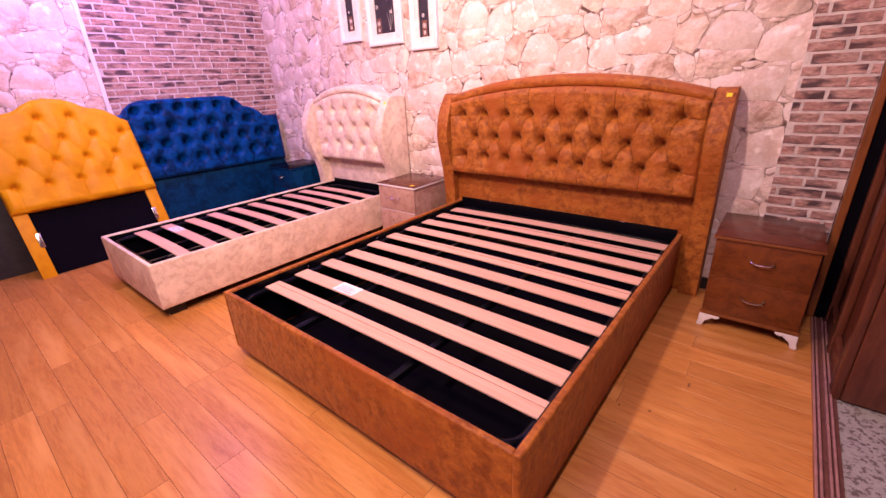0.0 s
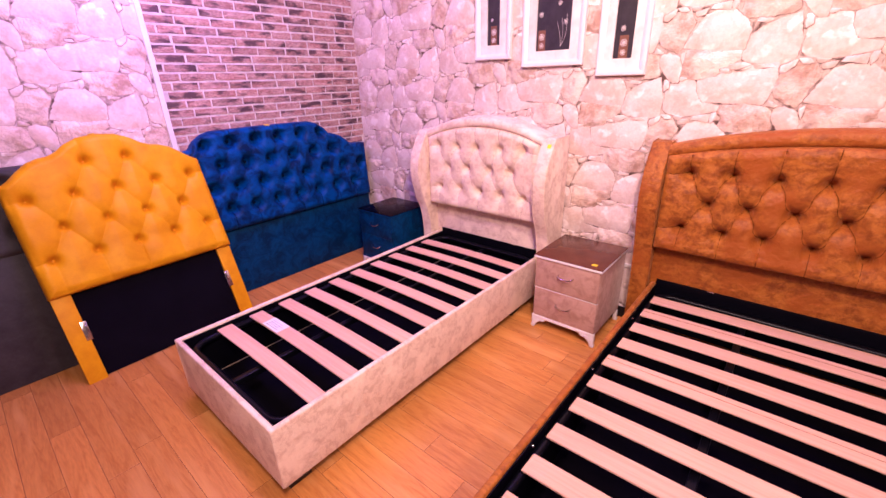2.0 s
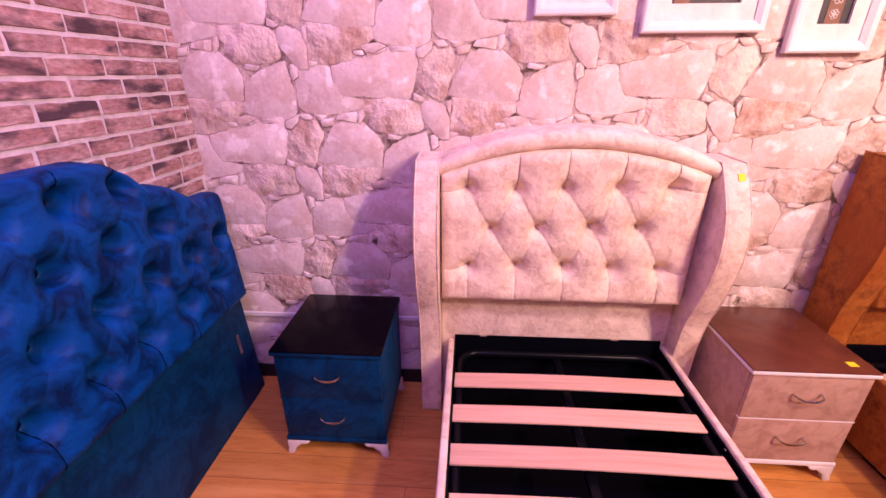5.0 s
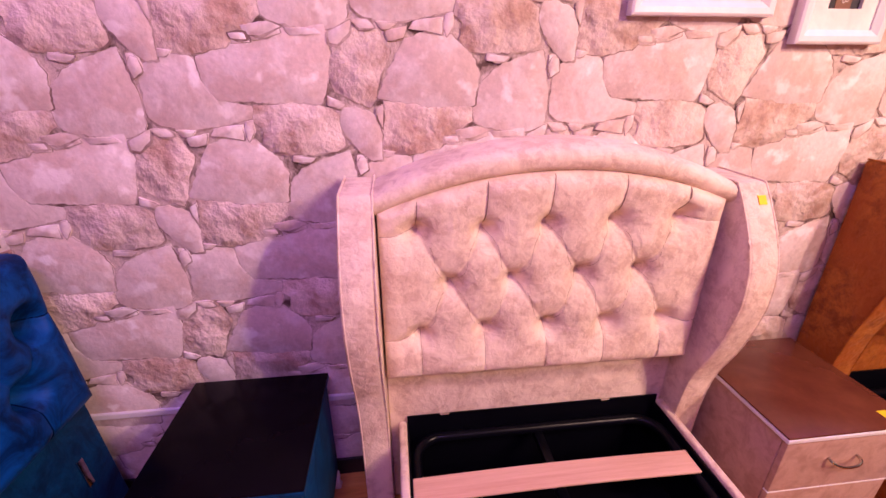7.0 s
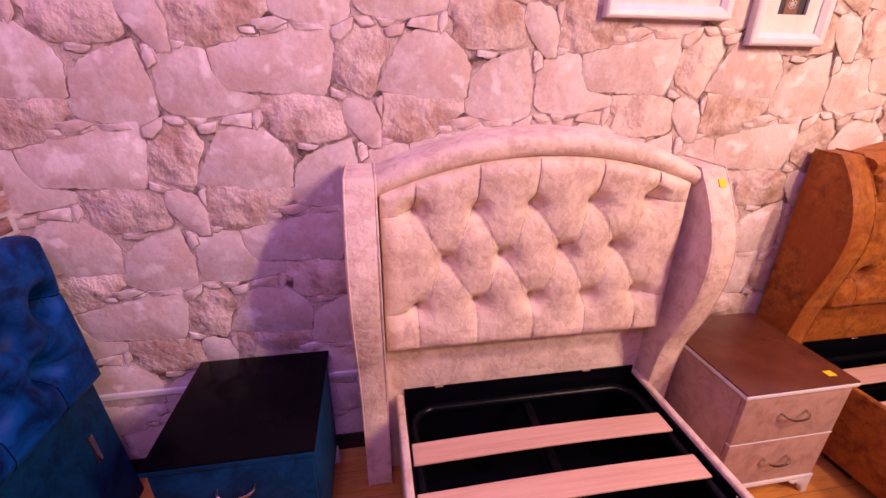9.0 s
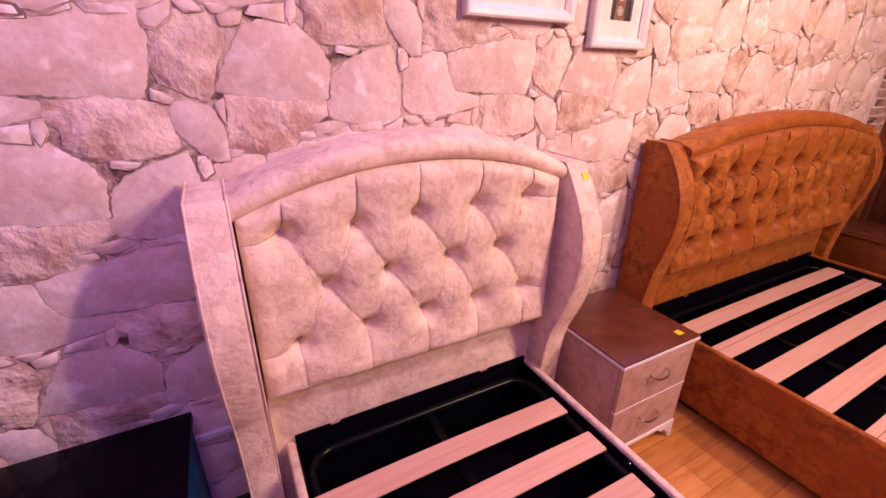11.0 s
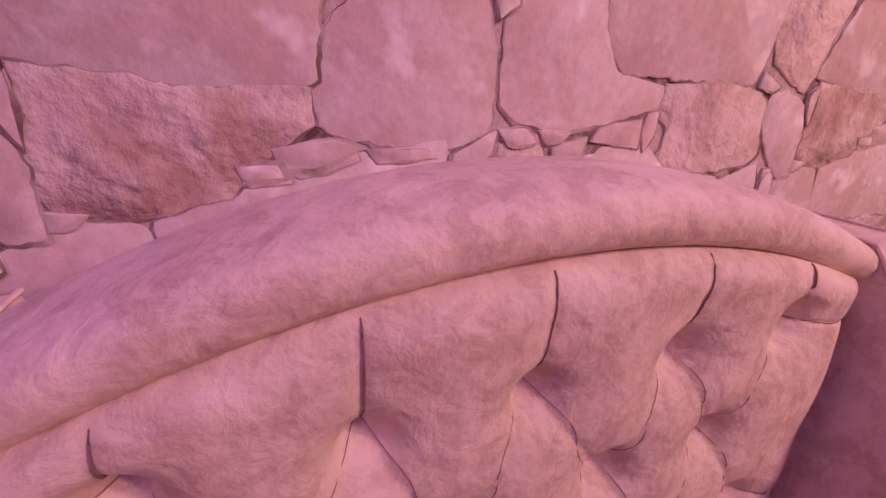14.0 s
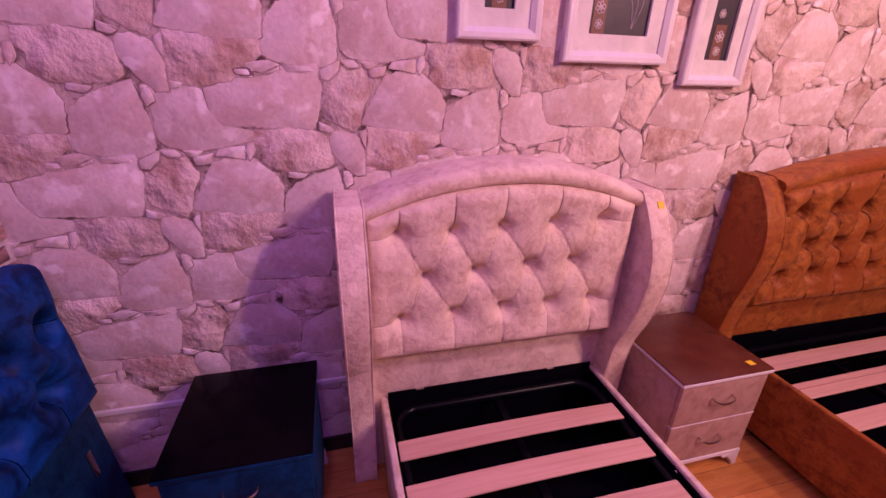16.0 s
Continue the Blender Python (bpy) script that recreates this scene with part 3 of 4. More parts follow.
bm, spots = tufted(-B_HALF, B_HALF, 0.512, blue_top, rows, 0.088, 0.090, 0.005, crease=0.022, well=0.038, edge=0.045, seed=3, groove=0.12, lip=0.3, steep=2.2, seam=0.003, cone=0.16, cone_r=0.05)
pad = part("buttoned_pad", bm, M_BLUE, blue, "deep-buttoned royal blue velvet pad", 75, at=(0, 0.029, 0))
# Buttons and seam lines darker than the velvet, as painted shade of the pits.
buttons_on(spots, M_BLUE_PIT_SHADE, pad, 0.0, 0.013)
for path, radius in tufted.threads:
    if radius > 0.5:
        part("seam", tube(path, 0.0018, 5), M_BLUE_PIT_SHADE, pad, "seam line with painted fold shade")
part("steel_bracket", box(0.80, 0.822, -0.006, 0.0, 0.27, 0.37, 0.001), M_CHROME, blue, "steel mounting bracket")
part("price_sticker", prism([(0.004, 1.2295), (-0.028, 1.2225), (-0.0285, 1.2245), (0.0035, 1.2315)], "x", 0.010, 0.045), M_STICKER, blue, "small yellow price sticker")


def yellow_top(x):
    a = abs(x)
    keys = ((0, 1.340), (0.09, 1.330), (0.16, 1.298), (0.20, 1.266), (0.24, 1.248), (0.29, 1.240), (0.34, 1.222), (0.39, 1.185), (0.44, 1.142), (0.49, 1.112))
    for (p, q), (r, s) in zip(keys, keys[1:]):
        if a <= r:
            return q + (s - q) * (a - p) / (r - p)
    return keys[-1][1]


yel = thing("headboard", -4.230, 0.775, turn=90, label="mustard yellow leatherette single headboard with scalloped top, leaning on legs", category="headboard", group="headboards leaning on the side wall")
yel.matrix_world = pose(-4.205, 0.772, 0.0, 0, 0, 92.5) @ pose(0, 0, 0, -18.5, 0, 0)
Y_HALF = 0.487
pts = [(-Y_HALF, 0.50), (Y_HALF, 0.50)] + [(Y_HALF - i * Y_HALF / 40, yellow_top(Y_HALF - i * Y_HALF / 40) - 0.004) for i in range(81)]
part("back_panel", prism(pts, "y", 0.022, 0.030, 0.002, 1), M_NAVY, yel, "dark navy cloth back")
part("backing_cloth", box(-Y_HALF + 0.05, Y_HALF - 0.05, 0.0235, 0.0335, 0.012, 0.498), M_NAVY, yel, "dark navy backing cloth between the legs")
for s in (-1, 1):
    a, b = sorted((s * (Y_HALF - 0.004), s * (Y_HALF - 0.092)))
    leg = part("leg", box(a, b, 0.0, 0.0218, 0.0, 0.53, 0.003), M_YELLOW, yel)
    bx = s * (Y_HALF - 0.088)
    br = part("steel_bracket", box(bx - 0.015, bx + 0.015, -0.0035, -0.0002, 0.235, 0.345, 0.001), M_CHROME, leg, "steel mounting bracket")
rows = spread_rows(Y_HALF, 0.200, yellow_top, 0.70, 0.165, 4, 0.06)
bm, spots = tufted(-Y_HALF, Y_HALF, 0.505, yellow_top, rows, 0.085, 0.064, 0.006, crease=0.045, well=0.020, edge=0.05, seed=5, groove=0.62, lip=0.3, seam=0.0025)
pad = part("buttoned_pad", bm, M_YELLOW, yel, "deep-buttoned mustard pad", 75, at=(0, 0.021, 0))
buttons_on(spots, M_YELLOW, pad, 0.0, 0.011)
part("price_sticker", box(-0.03, 0.0, -0.02, 0.02, 1.3395, 1.3415), M_STICKER, yel, "small yellow price sticker")

grey = thing("headboard", -4.470, -0.28, label="charcoal velvet headboard with buttoned pad, standing against the side wall", category="headboard", group="headboards leaning on the side wall")
grey.matrix_world = pose(-4.470, -0.28, 0.0, 0, 0, 90) @ pose(0, 0, 0, -6, 0, 0)
G_HALF = 0.80
part("back_panel", box(-G_HALF, G_HALF, 0.03, 0.045, 0.0, 1.15, 0.004), M_GREY, grey)
part("lower_panel", box(-G_HALF + 0.002, G_HALF - 0.002, 0.0, 0.029, 0.0, 0.72, 0.006), M_GREY, grey, "plain charcoal lower panel")
rows = spread_rows(G_HALF, 0.19, lambda x: 1.16, 0.83, 0.13, 3, 0.06)
bm, spots = tufted(-G_HALF, G_HALF, 0.70, lambda x: 1.16, rows, 0.052, 0.05, 0.011, crease=0.03, well=0.034, edge=0.05, seed=7)
pad = part("buttoned_pad", bm, M_GREY, grey, "", 75, at=(0, 0.029, 0))
buttons_on(spots, M_GREY, pad, 0.0, 0.012)

# ---- pictures ----


def picture(cx, bottom, width, height, art_w, label):
    """A white box frame with a wide mount and a dark flower panel, hung on the wall."""
    pc = thing("picture_frame", cx, WALL_Y - 0.004, bottom, label=label, category="picture frame", group="row of three pictures")
    h, f = width / 2, 0.036
    prof = [(0, 0), (0, -0.026), (0.006, -0.030), (0.020, -0.029), (f - 0.006, -0.022), (f, -0.019), (f, 0)]
    for axis in range(4):
        bm = bmesh.new()
        ends = []
        for s in (0, 1):
            ring = []
            for a, y in prof:
                x = (h - a) * (1 if s else -1)
                z = a
                if axis in (1, 3):
                    x = -h + a if axis == 1 else h - a
                    z = a if s == 0 else height - a
                elif axis == 2:
                    z = height - a
                ring.append(bm.verts.new((x, y, z)))
            ends.append(ring)
        n = len(prof)
        for k in range(n):
            bm.faces.new((ends[0][k], ends[0][(k + 1) % n], ends[1][(k + 1) % n], ends[1][k]))
        bm.faces.new(ends[0])
        bm.faces.new(ends[1])
        part("frame_bar", bm, M_WHITE, pc, soft=25)
    aw, a0, a1 = art_w / 2, 0.088, height - 0.088
    mount = box(-h + f - 0.002, -aw, -0.014, -0.004, f - 0.002, height - f + 0.002)
    box(aw, h - f + 0.002, -0.014, -0.004, f - 0.002, height - f + 0.002, bm=mount)
    box(-aw, aw, -0.014, -0.004, f - 0.002, a0, bm=mount)
    box(-aw, aw, -0.014, -0.004, a1, height - f + 0.002, bm=mount)
    part("mount", mount, M_MAT, pc, "white picture mount", 0)
    art = part("artwork", box(-aw - 0.004, aw + 0.004, -0.0035, -0.0005, a0 - 0.004, a1 + 0.004), M_ART, pc, "charcoal panel with pale flowers")
    bw = 0.024
    bx = -aw + (bw + 0.012 if art_w > 0.15 else aw)
    part("brown_band", box(bx - bw, bx + bw, -0.0055, -0.0038, a0 + 0.001, a0 + 0.115), M_ART_BAND, art)
    rng = random.Random(int(cx * 100))
    spots = [(bx, a0 + 0.030, 0.016), (bx, a0 + 0.078, 0.020)]
    spots += [(rng.uniform(-aw + 0.02, aw - 0.02), a0 + 0.15 + k * (0.16 if art_w < 0.15 else 0.05), rng.uniform(0.010, 0.020)) for k in range(2 if art_w < 0.15 else 4)]
    for x, z, r in spots:
        bm = bmesh.new()
        for k in range(6):
            a = radians(60 * k + 15)
            ring = [(x + r * 0.62 * math.cos(a) + r * 0.30 * math.cos(t), -0.0065, z + r * 0.62 * math.sin(a) + r * 0.30 * math.sin(t)) for t in (2 * math.pi * j / 10 for j in range(10))]
            tube(ring, r * 0.09, 5, True, bm)
        dome(x, -0.0065, z, r * 0.28, 0.4, bm)
        part("flower", bm, M_FLOWER, art, "pale wire flower")
    if art_w > 0.15:
        for k in range(3):
            line = spline([(0.05, -0.0055, a0 + 0.02), (0.04 + 0.02 * k, -0.0055, a0 + 0.09), (0.02 + 0.03 * k, -0.0055, a0 + 0.15 + 0.02 * k)], 6)
            part("stem", tube(line, 0.0009, 5), M_FLOWER, art)
    return pc


picture(-3.212, 1.619, 0.278, 0.53, 0.100, "narrow white picture frame with dark flower panel")
picture(-2.782, 1.563, 0.405, 0.53, 0.225, "wide white picture frame with dark flower panel")
picture(-2.358, 1.498, 0.270, 0.53, 0.104, "narrow white picture frame with dark flower panel")

# ---- room shell ----


def structure(name, bm, material, label, category, soft=0):
    return tagged(part(name, bm, material, None, soft=soft), label, category, kind="structure")


floor = structure("floor", box(WALL_X - 0.2, 0.295, SOUTH_Y - 0.2, WALL_Y + 0.2, -0.10, -0.0005), M_SEAM, "honey oak laminate plank floor", "floor")
structure("floor_terrazzo", box(0.372, RIGHT_X + 0.2, SOUTH_Y - 0.2, WALL_Y + 0.2, -0.12, -0.012), M_TERRAZZO, "grey speckled terrazzo floor", "floor")
wall_n = structure("wall_north", box(WALL_X - 0.2, RIGHT_X + 0.2, WALL_Y, WALL_Y + 0.2, -0.1, CEIL + 0.1), M_JOINT, "wall papered with pale sandstone blocks", "wall")
wall_w = structure("wall_west", box(WALL_X - 0.2, WALL_X, SOUTH_Y, WALL_Y - 0.001, -0.1, CEIL + 0.1), M_JOINT, "side wall with stone paper and brick panel", "wall")
structure("wall_south", box(WALL_X, RIGHT_X, SOUTH_Y - 0.2, SOUTH_Y, -0.1, CEIL + 0.1), M_PLASTER, "plain grey plaster wall", "wall")
structure("wall_east", box(RIGHT_X, RIGHT_X + 0.2, SOUTH_Y, WALL_Y - 0.001, -0.1, CEIL + 0.1), M_PLASTER, "plain grey plaster wall", "wall")
structure("ceiling", box(WALL_X - 0.2, RIGHT_X + 0.2, SOUTH_Y - 0.2, WALL_Y + 0.2, CEIL, CEIL + 0.1), M_PLASTER, "plain grey ceiling", "ceiling")
structure("trim_dado", box(WALL_X + 0.001, -0.02, WALL_Y - 0.014, WALL_Y - 0.0005, 0.362, 0.384, 0.003), M_WHITE, "thin white dado rail", "trim")
structure("baseboard", box(WALL_X + 0.001, -0.02, WALL_Y - 0.012, WALL_Y - 0.0005, 0.0, 0.075, 0.003), M_RUBBER, "black baseboard", "baseboard")
structure("trim_corner", box(WALL_X, WALL_X + 0.016, 1.150, 1.180, 0.0, CEIL, 0.003), M_WHITE, "white corner strip beside the brick panel", "trim")
brick_w = structure("brick_panel_west", box(WALL_X, WALL_X + 0.010, 1.180, WALL_Y - 0.001, 0.0, CEIL), M_MORTAR, "red brown brick panel with pale joints", "wall panel")
brick_n = structure("brick_panel_north", box(-0.012, 0.268, WALL_Y - 0.010, WALL_Y - 0.0005, 0.0, CEIL), M_MORTAR, "red brown brick strip with pale joints", "wall panel")

# track of the sliding door and the floor edge
track = thing("door_track", 0.35, 0.0, label="pink anodised sliding door track let into the floor", category="door track", kind="structure")
part("track_bed", box(-0.056, 0.0215, SOUTH_Y, WALL_Y - 0.001, -0.08, -0.006), M_TRACK_BED, track, "dirty track bed")
for x in (-0.051, -0.038, -0.013, 0.001):
    part("rail", box(x - 0.004, x + 0.004, SOUTH_Y, WALL_Y - 0.001, -0.006, 0.010, 0.002), M_TRACK, track)

# door leaf and jamb on the far side of the track
jamb = structure("door_frame", box(0.270, 0.302, WALL_Y - 0.075, WALL_Y - 0.0005, 0.012, CEIL - 0.01, 0.004), M_JAMB, "orange brown wooden door jamb", "door frame")
# Added black strip: stands in for the deep shade between jamb and wardrobe.
part("gap_seal", box(0.303, 0.366, WALL_Y - 0.060, WALL_Y - 0.0005, 0.012, CEIL - 0.01, 0.003), M_LINING_AND_SHADE, jamb, "black strip painted as shade in the gap")
door = thing("wardrobe", 0.36, 2.0, label="red brown wooden wardrobe with framed panels", category="wardrobe")
part("body", box(0.02, 1.10, 0.02, 0.74, -0.012, 2.3, 0.004), M_WOOD, door)
for y0, y1 in ((0.0, 0.075), (0.335, 0.405), (0.67, 0.735)):
    part("stile", box(-0.012, 0.0195, y0 + 0.004, y1, -0.011, 2.3, 0.006), M_WOOD, door)
for z0, z1 in ((0.0, 0.11), (0.86, 0.94), (2.2, 2.3)):
    part("rail", box(-0.006, 0.0192, 0.08, 0.665, z0, z1, 0.005), M_WOOD, door)
part("front_panel", box(0.02, 1.10, -0.004, 0.019, 0.0, 2.3, 0.005), M_WOOD, door)

# ---- stone blocks of the paper: one repeat of five columns, set out on a drop-match lattice ----
LX, LZ = 0.530, 0.510
BLOCKS = []


def stone_outline(*corners):
    BLOCKS.append(list(corners))


# tapered block
stone_outline((-4.262, 1.481), (-4.251, 1.426), (-4.242, 1.383), (-4.241, 1.301), (-4.259, 1.275), (-4.333, 1.275), (-4.419, 1.288), (-4.451, 1.305), (-4.430, 1.388), (-4.393, 1.432))
# tall block with a foot to the right
stone_outline((-4.226, 1.420), (-4.186, 1.456), (-4.126, 1.469), (-4.094, 1.454), (-4.082, 1.409), (-4.063, 1.363), (-3.976, 1.346), (-3.976, 1.316), (-4.031, 1.305), (-4.134, 1.289), (-4.202, 1.301), (-4.228, 1.320), (-4.229, 1.374))
# long block
stone_outline((-4.085, 1.463), (-4.039, 1.478), (-3.869, 1.522), (-3.774, 1.533), (-3.764, 1.498), (-3.770, 1.428), (-3.783, 1.371), (-3.798, 1.351), (-3.912, 1.355), (-4.044, 1.361), (-4.066, 1.378), (-4.081, 1.418))
# rough wedge
stone_outline((-3.751, 1.488), (-3.702, 1.524), (-3.644, 1.537), (-3.610, 1.473), (-3.632, 1.428), (-3.650, 1.368), (-3.667, 1.339), (-3.711, 1.360), (-3.758, 1.387), (-3.766, 1.428))
# stepped block
stone_outline((-4.131, 1.192), (-4.097, 1.247), (-4.032, 1.266), (-3.981, 1.258), (-3.933, 1.219), (-3.905, 1.167), (-3.920, 1.087), (-4.036, 1.085), (-4.155, 1.105), (-4.176, 1.112))
# its rough foot
stone_outline((-4.159, 1.099), (-4.037, 1.082), (-3.921, 1.083), (-3.922, 1.045), (-3.969, 1.014), (-4.013, 0.975), (-4.101, 0.961), (-4.158, 0.966), (-4.170, 0.987))
# chiselled block
stone_outline((-3.960, 1.344), (-3.855, 1.349), (-3.770, 1.338), (-3.752, 1.321), (-3.753, 1.287), (-3.742, 1.242), (-3.769, 1.226), (-3.852, 1.218), (-3.931, 1.222), (-3.956, 1.252), (-3.948, 1.289), (-3.969, 1.304))
# upright oval
stone_outline((-3.736, 1.335), (-3.708, 1.340), (-3.654, 1.313), (-3.641, 1.276), (-3.645, 1.204), (-3.675, 1.203), (-3.716, 1.241), (-3.739, 1.277), (-3.748, 1.311))
WHOLE = len(BLOCKS)
# thin chips in the joints
stone_outline((-4.243, 1.469), (-4.226, 1.471), (-4.216, 1.450), (-4.223, 1.428), (-4.239, 1.411), (-4.246, 1.426))
stone_outline((-4.495, 1.261), (-4.410, 1.277), (-4.403, 1.261), (-4.470, 1.243))
stone_outline((-4.524, 1.247), (-4.481, 1.254), (-4.479, 1.240), (-4.521, 1.237))
stone_outline((-4.395, 1.273), (-4.325, 1.272), (-4.310, 1.260), (-4.384, 1.256))
stone_outline((-4.290, 1.264), (-4.242, 1.289), (-4.231, 1.292), (-4.239, 1.263), (-4.270, 1.235), (-4.291, 1.240))
stone_outline((-4.170, 1.481), (-4.137, 1.476), (-4.149, 1.464), (-4.171, 1.462))
stone_outline((-3.967, 1.532), (-3.902, 1.542), (-3.872, 1.530), (-3.926, 1.509), (-3.961, 1.512))
stone_outline((-3.998, 1.515), (-3.961, 1.516), (-3.958, 1.502), (-3.994, 1.503))
stone_outline((-3.993, 1.306), (-3.975, 1.311), (-3.976, 1.278), (-3.992, 1.255), (-4.001, 1.280))
stone_outline((-4.172, 1.289), (-4.121, 1.286), (-4.138, 1.271), (-4.157, 1.270))
stone_outline((-4.149, 1.266), (-4.094, 1.279), (-4.104, 1.251), (-4.142, 1.247))
stone_outline((-4.077, 1.290), (-4.003, 1.299), (-4.004, 1.260), (-4.051, 1.269), (-4.088, 1.273))
stone_outline((-3.883, 1.216), (-3.824, 1.209), (-3.839, 1.197), (-3.885, 1.200))
stone_outline((-3.703, 1.211), (-3.687, 1.204), (-3.683, 1.173), (-3.707, 1.157), (-3.715, 1.189))
stone_outline((-3.777, 1.369), (-3.732, 1.347), (-3.748, 1.339), (-3.779, 1.345))
stone_outline((-3.653, 1.335), (-3.633, 1.349), (-3.637, 1.286), (-3.649, 1.310))
stone_outline((-4.232, 1.292), (-4.190, 1.293), (-4.175, 1.274), (-4.214, 1.271))
SEEDS = [(sum(q[0] for q in b) / len(b), sum(q[1] for q in b) / len(b)) for b in BLOCKS]
ROUGH = (3, 5, 6)


def stone_mesh(k):
    """One block: its outline roughened, raised a few millimetres with a worn edge."""
    x, z = SEEDS[k]
    c = Vector((x, z))
    poly = [Vector(q) for q in BLOCKS[k]]
    n = len(poly)
    turn = sum(a.x * b.y - b.x * a.y for a, b in zip(poly, poly[1:] + poly[:1]))
    if turn < 0:
        poly.reverse()
    amp = 1.0 if k < WHOLE else 0.35
    line = []
    for i in range(n):
        a, b = poly[i], poly[(i + 1) % n]
        before, after = poly[i - 1], poly[(i + 2) % n]
        steps = max(2, int((b - a).length / 0.007))
        for s in range(steps):
            u = s / steps
            curve = a + (b - a) * u + ((b - before) - (after - a)) * 0.05 * u * (1 - u)
            w = amp * (0.005 * noise.noise(Vector((curve.x * 22, curve.y * 22, k * 7.1))) + 0.0045 * noise.noise(Vector((curve.x * 70, curve.y * 70, k * 3.3)))
                       + 0.0025 * noise.noise(Vector((curve.x * 190, curve.y * 190, k * 1.3))))
            line.append(curve + (curve - c).normalized() * (w + 0.0046 * amp))
    bm = bmesh.new()
    lift = 0.0022 + 0.00022 * k
    if k >= WHOLE:
        lift = 0.0043 + 0.00012 * (k - WHOLE)
    base = [bm.verts.new((p.x - x, 0.0, p.y - z)) for p in line]
    mid = [bm.verts.new((p.x - x, -lift * 0.6, p.y - z)) for p in line]
    top = []
    for p in line:
        p2 = p + (c - p).normalized() * 0.0025
        top.append(bm.verts.new((p2.x - x, -lift, p2.y - z)))
    m_ = len(line)
    for lo, hi in ((base, mid), (mid, top)):
        for i in range(m_):
            bm.faces.new((lo[i], lo[(i + 1) % m_], hi[(i + 1) % m_], hi[i]))
    bm.faces.new(top)
    bmesh.ops.recalc_face_normals(bm, faces=bm.faces)
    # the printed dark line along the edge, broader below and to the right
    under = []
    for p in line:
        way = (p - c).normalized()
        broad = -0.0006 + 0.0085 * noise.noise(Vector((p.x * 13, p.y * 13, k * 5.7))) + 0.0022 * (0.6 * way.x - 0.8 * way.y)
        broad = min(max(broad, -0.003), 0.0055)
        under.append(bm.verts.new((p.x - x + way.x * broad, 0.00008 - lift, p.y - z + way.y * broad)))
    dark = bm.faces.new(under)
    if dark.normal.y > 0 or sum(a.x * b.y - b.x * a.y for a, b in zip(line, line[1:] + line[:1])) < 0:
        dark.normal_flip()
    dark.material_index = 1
    me = bpy.data.meshes.new("stone")
    bm.to_mesh(me)
    bm.free()
    me.materials.append(M_STONE_ROUGH if k in ROUGH else M_STONE)
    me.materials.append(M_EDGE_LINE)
    smooth(me, 50)
    return me


STONES = [stone_mesh(k) for k in range(len(BLOCKS))]


def lay_stones(wall, lo, hi, z_lo, z_hi, z_single, put):
    """Sets the blocks between lo and hi along a wall. put: a pose from (along, height). Chips and the blocks below z_single are one part."""
    rest = bmesh.new()
    for i in range(-12, 14):
        for q in range(-14, 14):
            for k, me in enumerate(STONES):
                u = SEEDS[k][0] + i * LX
                v = SEEDS[k][1] + i * LZ / 2 + q * LZ
                if me is None or not (lo < u < hi and z_lo < v < z_hi):
                    continue
                if k >= WHOLE or v < z_single:
                    own = me.copy()
                    own.transform(put(u, v))
                    rest.from_mesh(own)
                    bpy.data.meshes.remove(own)
                    continue
                ob = new("stone", me)
                ob.parent = wall
                ob.matrix_world = put(u, v)
    chips = part("stone_chips", rest, M_STONE, wall, soft=50)
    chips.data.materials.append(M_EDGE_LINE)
    tagged(chips, kind="stuff")


def lay_bricks(panel, lo, hi, z_lo, z_hi, put, course, length, start, seed):
    """Courses of bricks in a running bond, uneven in length."""
    rng = random.Random(seed)
    joint = 0.013
    made = {}
    rows_ = int((z_hi - z_lo) / course)
    for r in range(rows_):
        z = z_lo + r * course
        u = lo + start - length * (1.0 if r % 2 else 0.5) + rng.uniform(-0.02, 0.02)
        while u < hi:
            ln = length * rng.choice((0.78, 0.92, 1.0, 1.08))
            a, b = max(u, lo + 0.002), min(u + ln - joint, hi - 0.002)
            u += ln
            if b - a < 0.02:
                continue
            key = (round((b - a) / 0.01), rng.randrange(3))
            w = key[0] * 0.01
            if key not in made:
                bm = bmesh.new()
                n = 5
                hgt = course - joint
                lo_, hi_ = [], []
                ring = [(-w / 2 + w * k / n, -hgt / 2) for k in range(n)] + [(w / 2, -hgt / 2 + hgt * k / 2) for k in range(2)] + [(w / 2 - w * k / n, hgt / 2) for k in range(n)] + [(-w / 2, hgt / 2 - hgt * k / 2) for k in range(2)]
                for x, zz in ring:
                    e = rng.uniform(-0.0016, 0.0016)
                    lo_.append(bm.verts.new((x + e, 0, zz + e)))
                    hi_.append(bm.verts.new((x * 0.985 + e, -0.0045 + rng.uniform(-0.001, 0.001), zz * 0.93 + e)))
                m_ = len(ring)
                for k in range(m_):
                    bm.faces.new((lo_[k], lo_[(k + 1) % m_], hi_[(k + 1) % m_], hi_[k]))
                bm.faces.new(hi_)
                bmesh.ops.recalc_face_normals(bm, faces=bm.faces)
                me = bpy.data.meshes.new("brick")
                bm.to_mesh(me)
                bm.free()
                me.materials.append(M_BRICK)
                made[key] = me
            ob = new("brick", made[key])
            ob.parent = panel
            ob.matrix_world = put((a + b) / 2, z + course / 2)


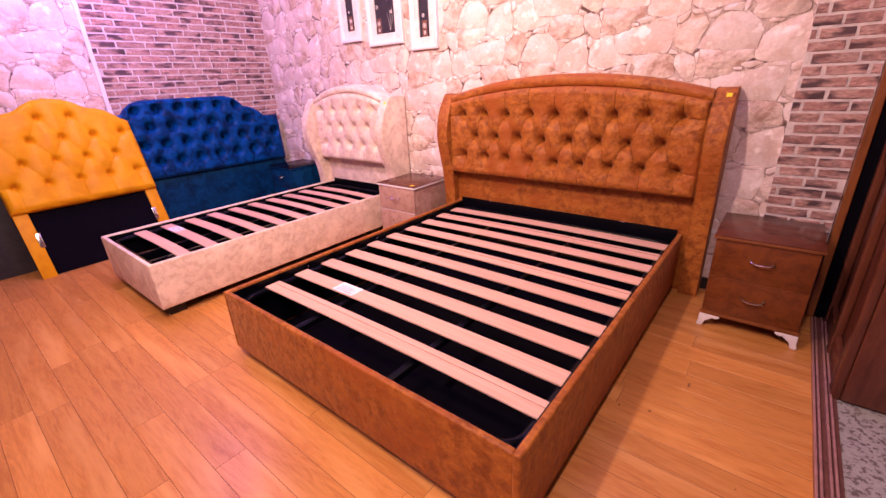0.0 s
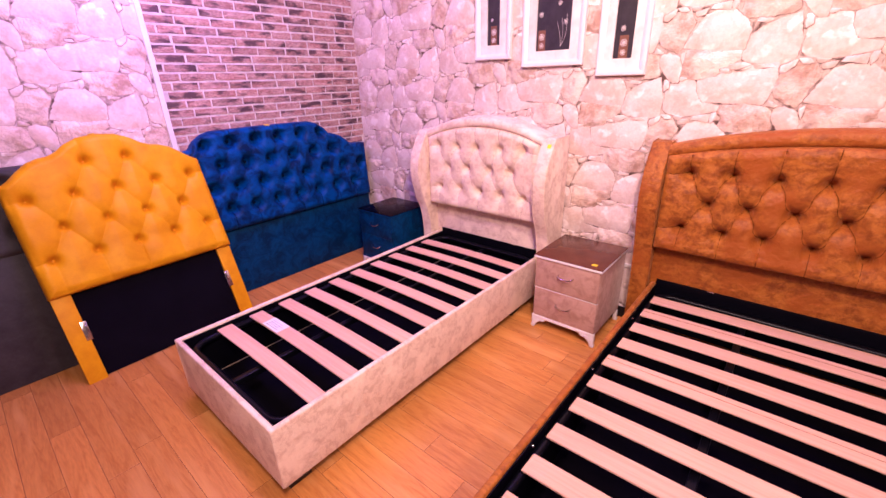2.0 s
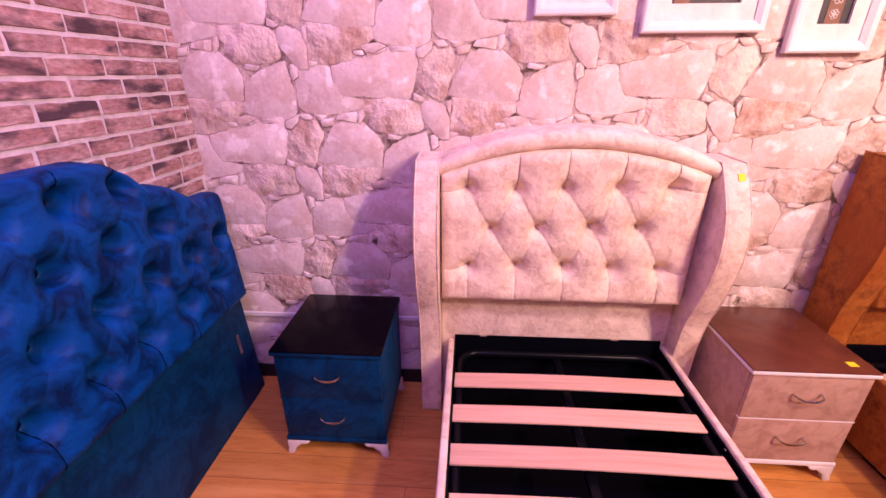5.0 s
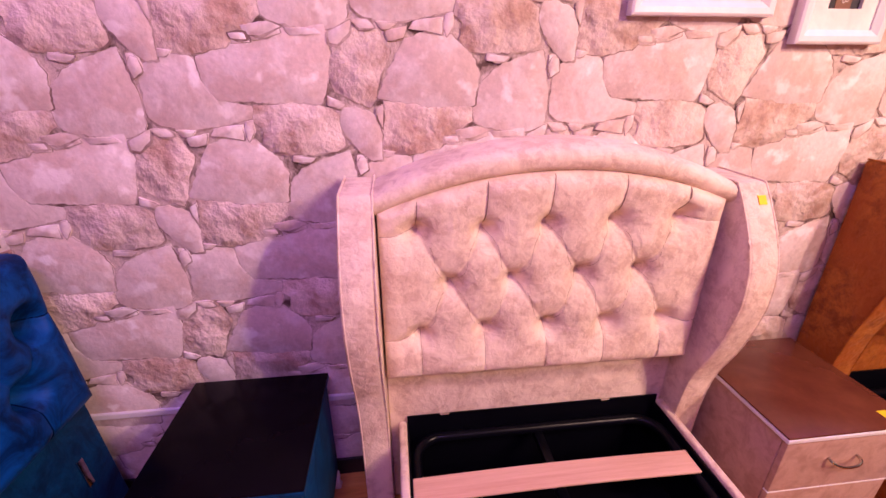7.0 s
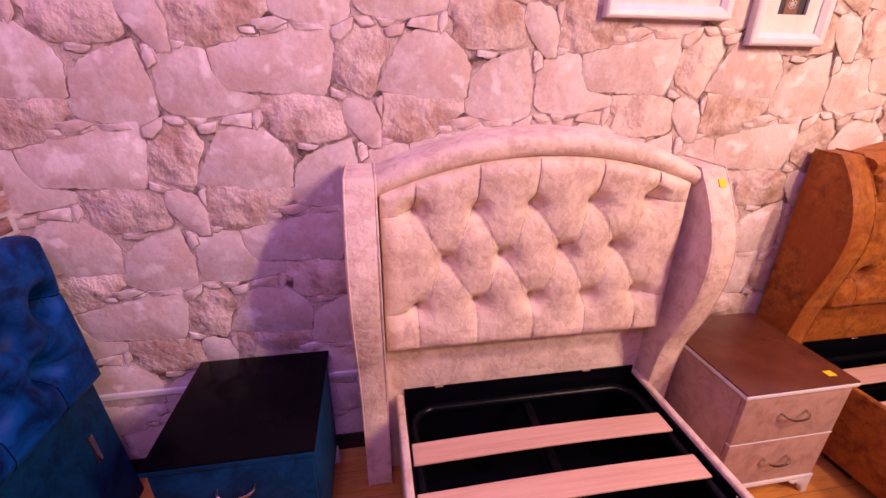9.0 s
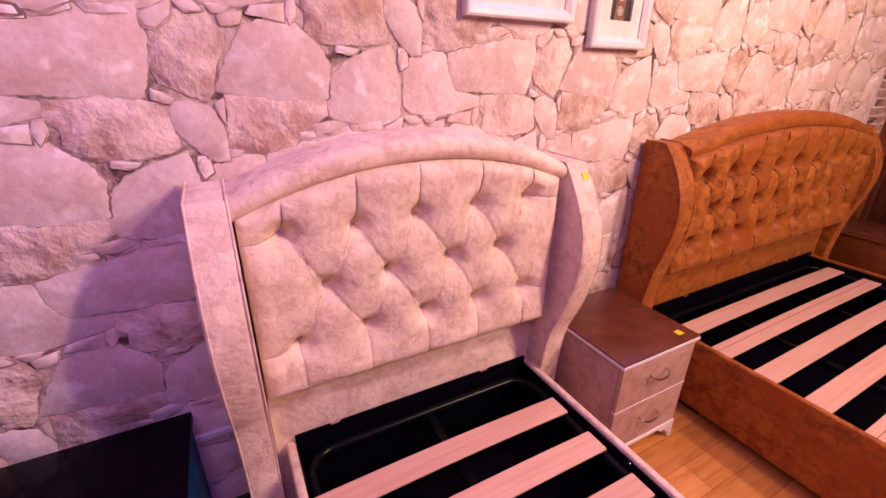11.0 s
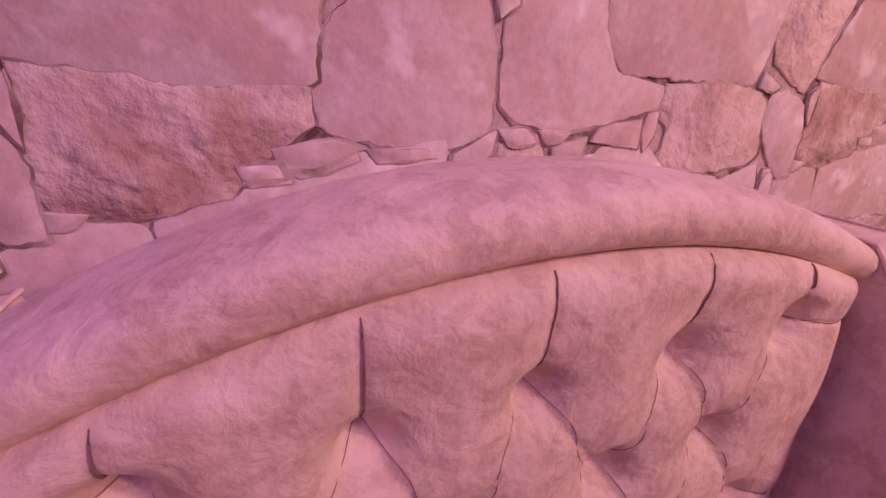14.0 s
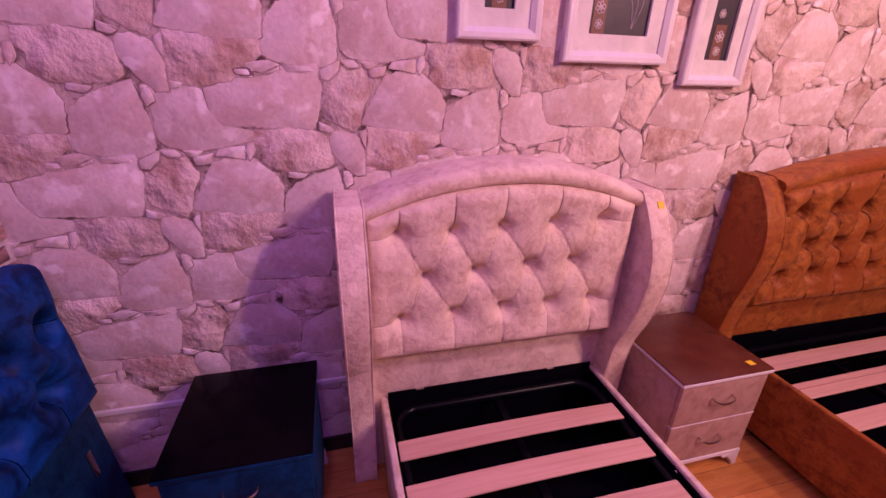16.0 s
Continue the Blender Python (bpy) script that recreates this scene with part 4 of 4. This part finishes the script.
lay_stones(wall_n, WALL_X - 0.1, 0.12, 0.02, 2.42, 0.42, lambda u, v: pose(u, WALL_Y, v))
lay_stones(wall_w, -1.0, 1.25, 0.95, 2.5, 1.0, lambda u, v: pose(WALL_X, u, v, 0, 0, 90))
lay_bricks(brick_w, 1.182, WALL_Y - 0.004, 0.93, 2.6, lambda u, v: pose(WALL_X + 0.010, u, v, 0, 0, 90), 0.0555, 0.205, 0.0, 4)
lay_bricks(brick_n, -0.012, 0.268, 0.36, 2.2, lambda u, v: pose(u, WALL_Y - 0.010, v), 0.0525, 0.170, 0.06, 9)

# ---- floor planks ----
rng = random.Random(12)
plank_meshes = {}
PW = 0.117
row = 0
y = WALL_Y - 0.004
while y > SOUTH_Y:
    x = WALL_X - rng.uniform(0.1, 1.1)
    while x < 0.292:
        ln = rng.choice((0.62, 0.9, 1.2))
        a, b = max(x, WALL_X + 0.001), min(x + ln - 0.0015, 0.293)
        x += ln
        if b - a < 0.03:
            continue
        key = round((b - a) / 0.005)
        if key not in plank_meshes:
            w = b - a
            me_bm = box(-w / 2, w / 2, -PW / 2 + 0.0008, PW / 2 - 0.0008, -0.0085, 0.0, 0.0008, 1)
            me = bpy.data.meshes.new("plank")
            me_bm.to_mesh(me)
            me_bm.free()
            me.materials.append(M_PLANK)
            plank_meshes[key] = me
        ob = new("plank", plank_meshes[key])
        ob.parent = floor
        ob.matrix_world = pose((a + b) / 2, y - PW / 2, 0)
    y -= PW

# small worn marks on the planks
for mx, my, mr, ml in ((-0.208, 1.499, 0.006, 1.3), (-0.300, 1.360, 0.004, 1.0), (-0.114, 1.753, 0.005, 3.2), (-0.315, 1.465, 0.005, 1.4), (0.100, 1.297, 0.004, 1.0)):
    mark = bmesh.new()
    ring = []
    for k in range(9):
        a = k * math.tau / 9
        q = mr * rng.uniform(0.6, 1.2)
        ring.append(mark.verts.new((q * math.cos(a), q * ml * math.sin(a), 0.0004)))
    mark.faces.new(ring)
    part("scuff_mark", mark, M_SEAM, floor, "small dark worn mark", at=(mx, my, 0.0))
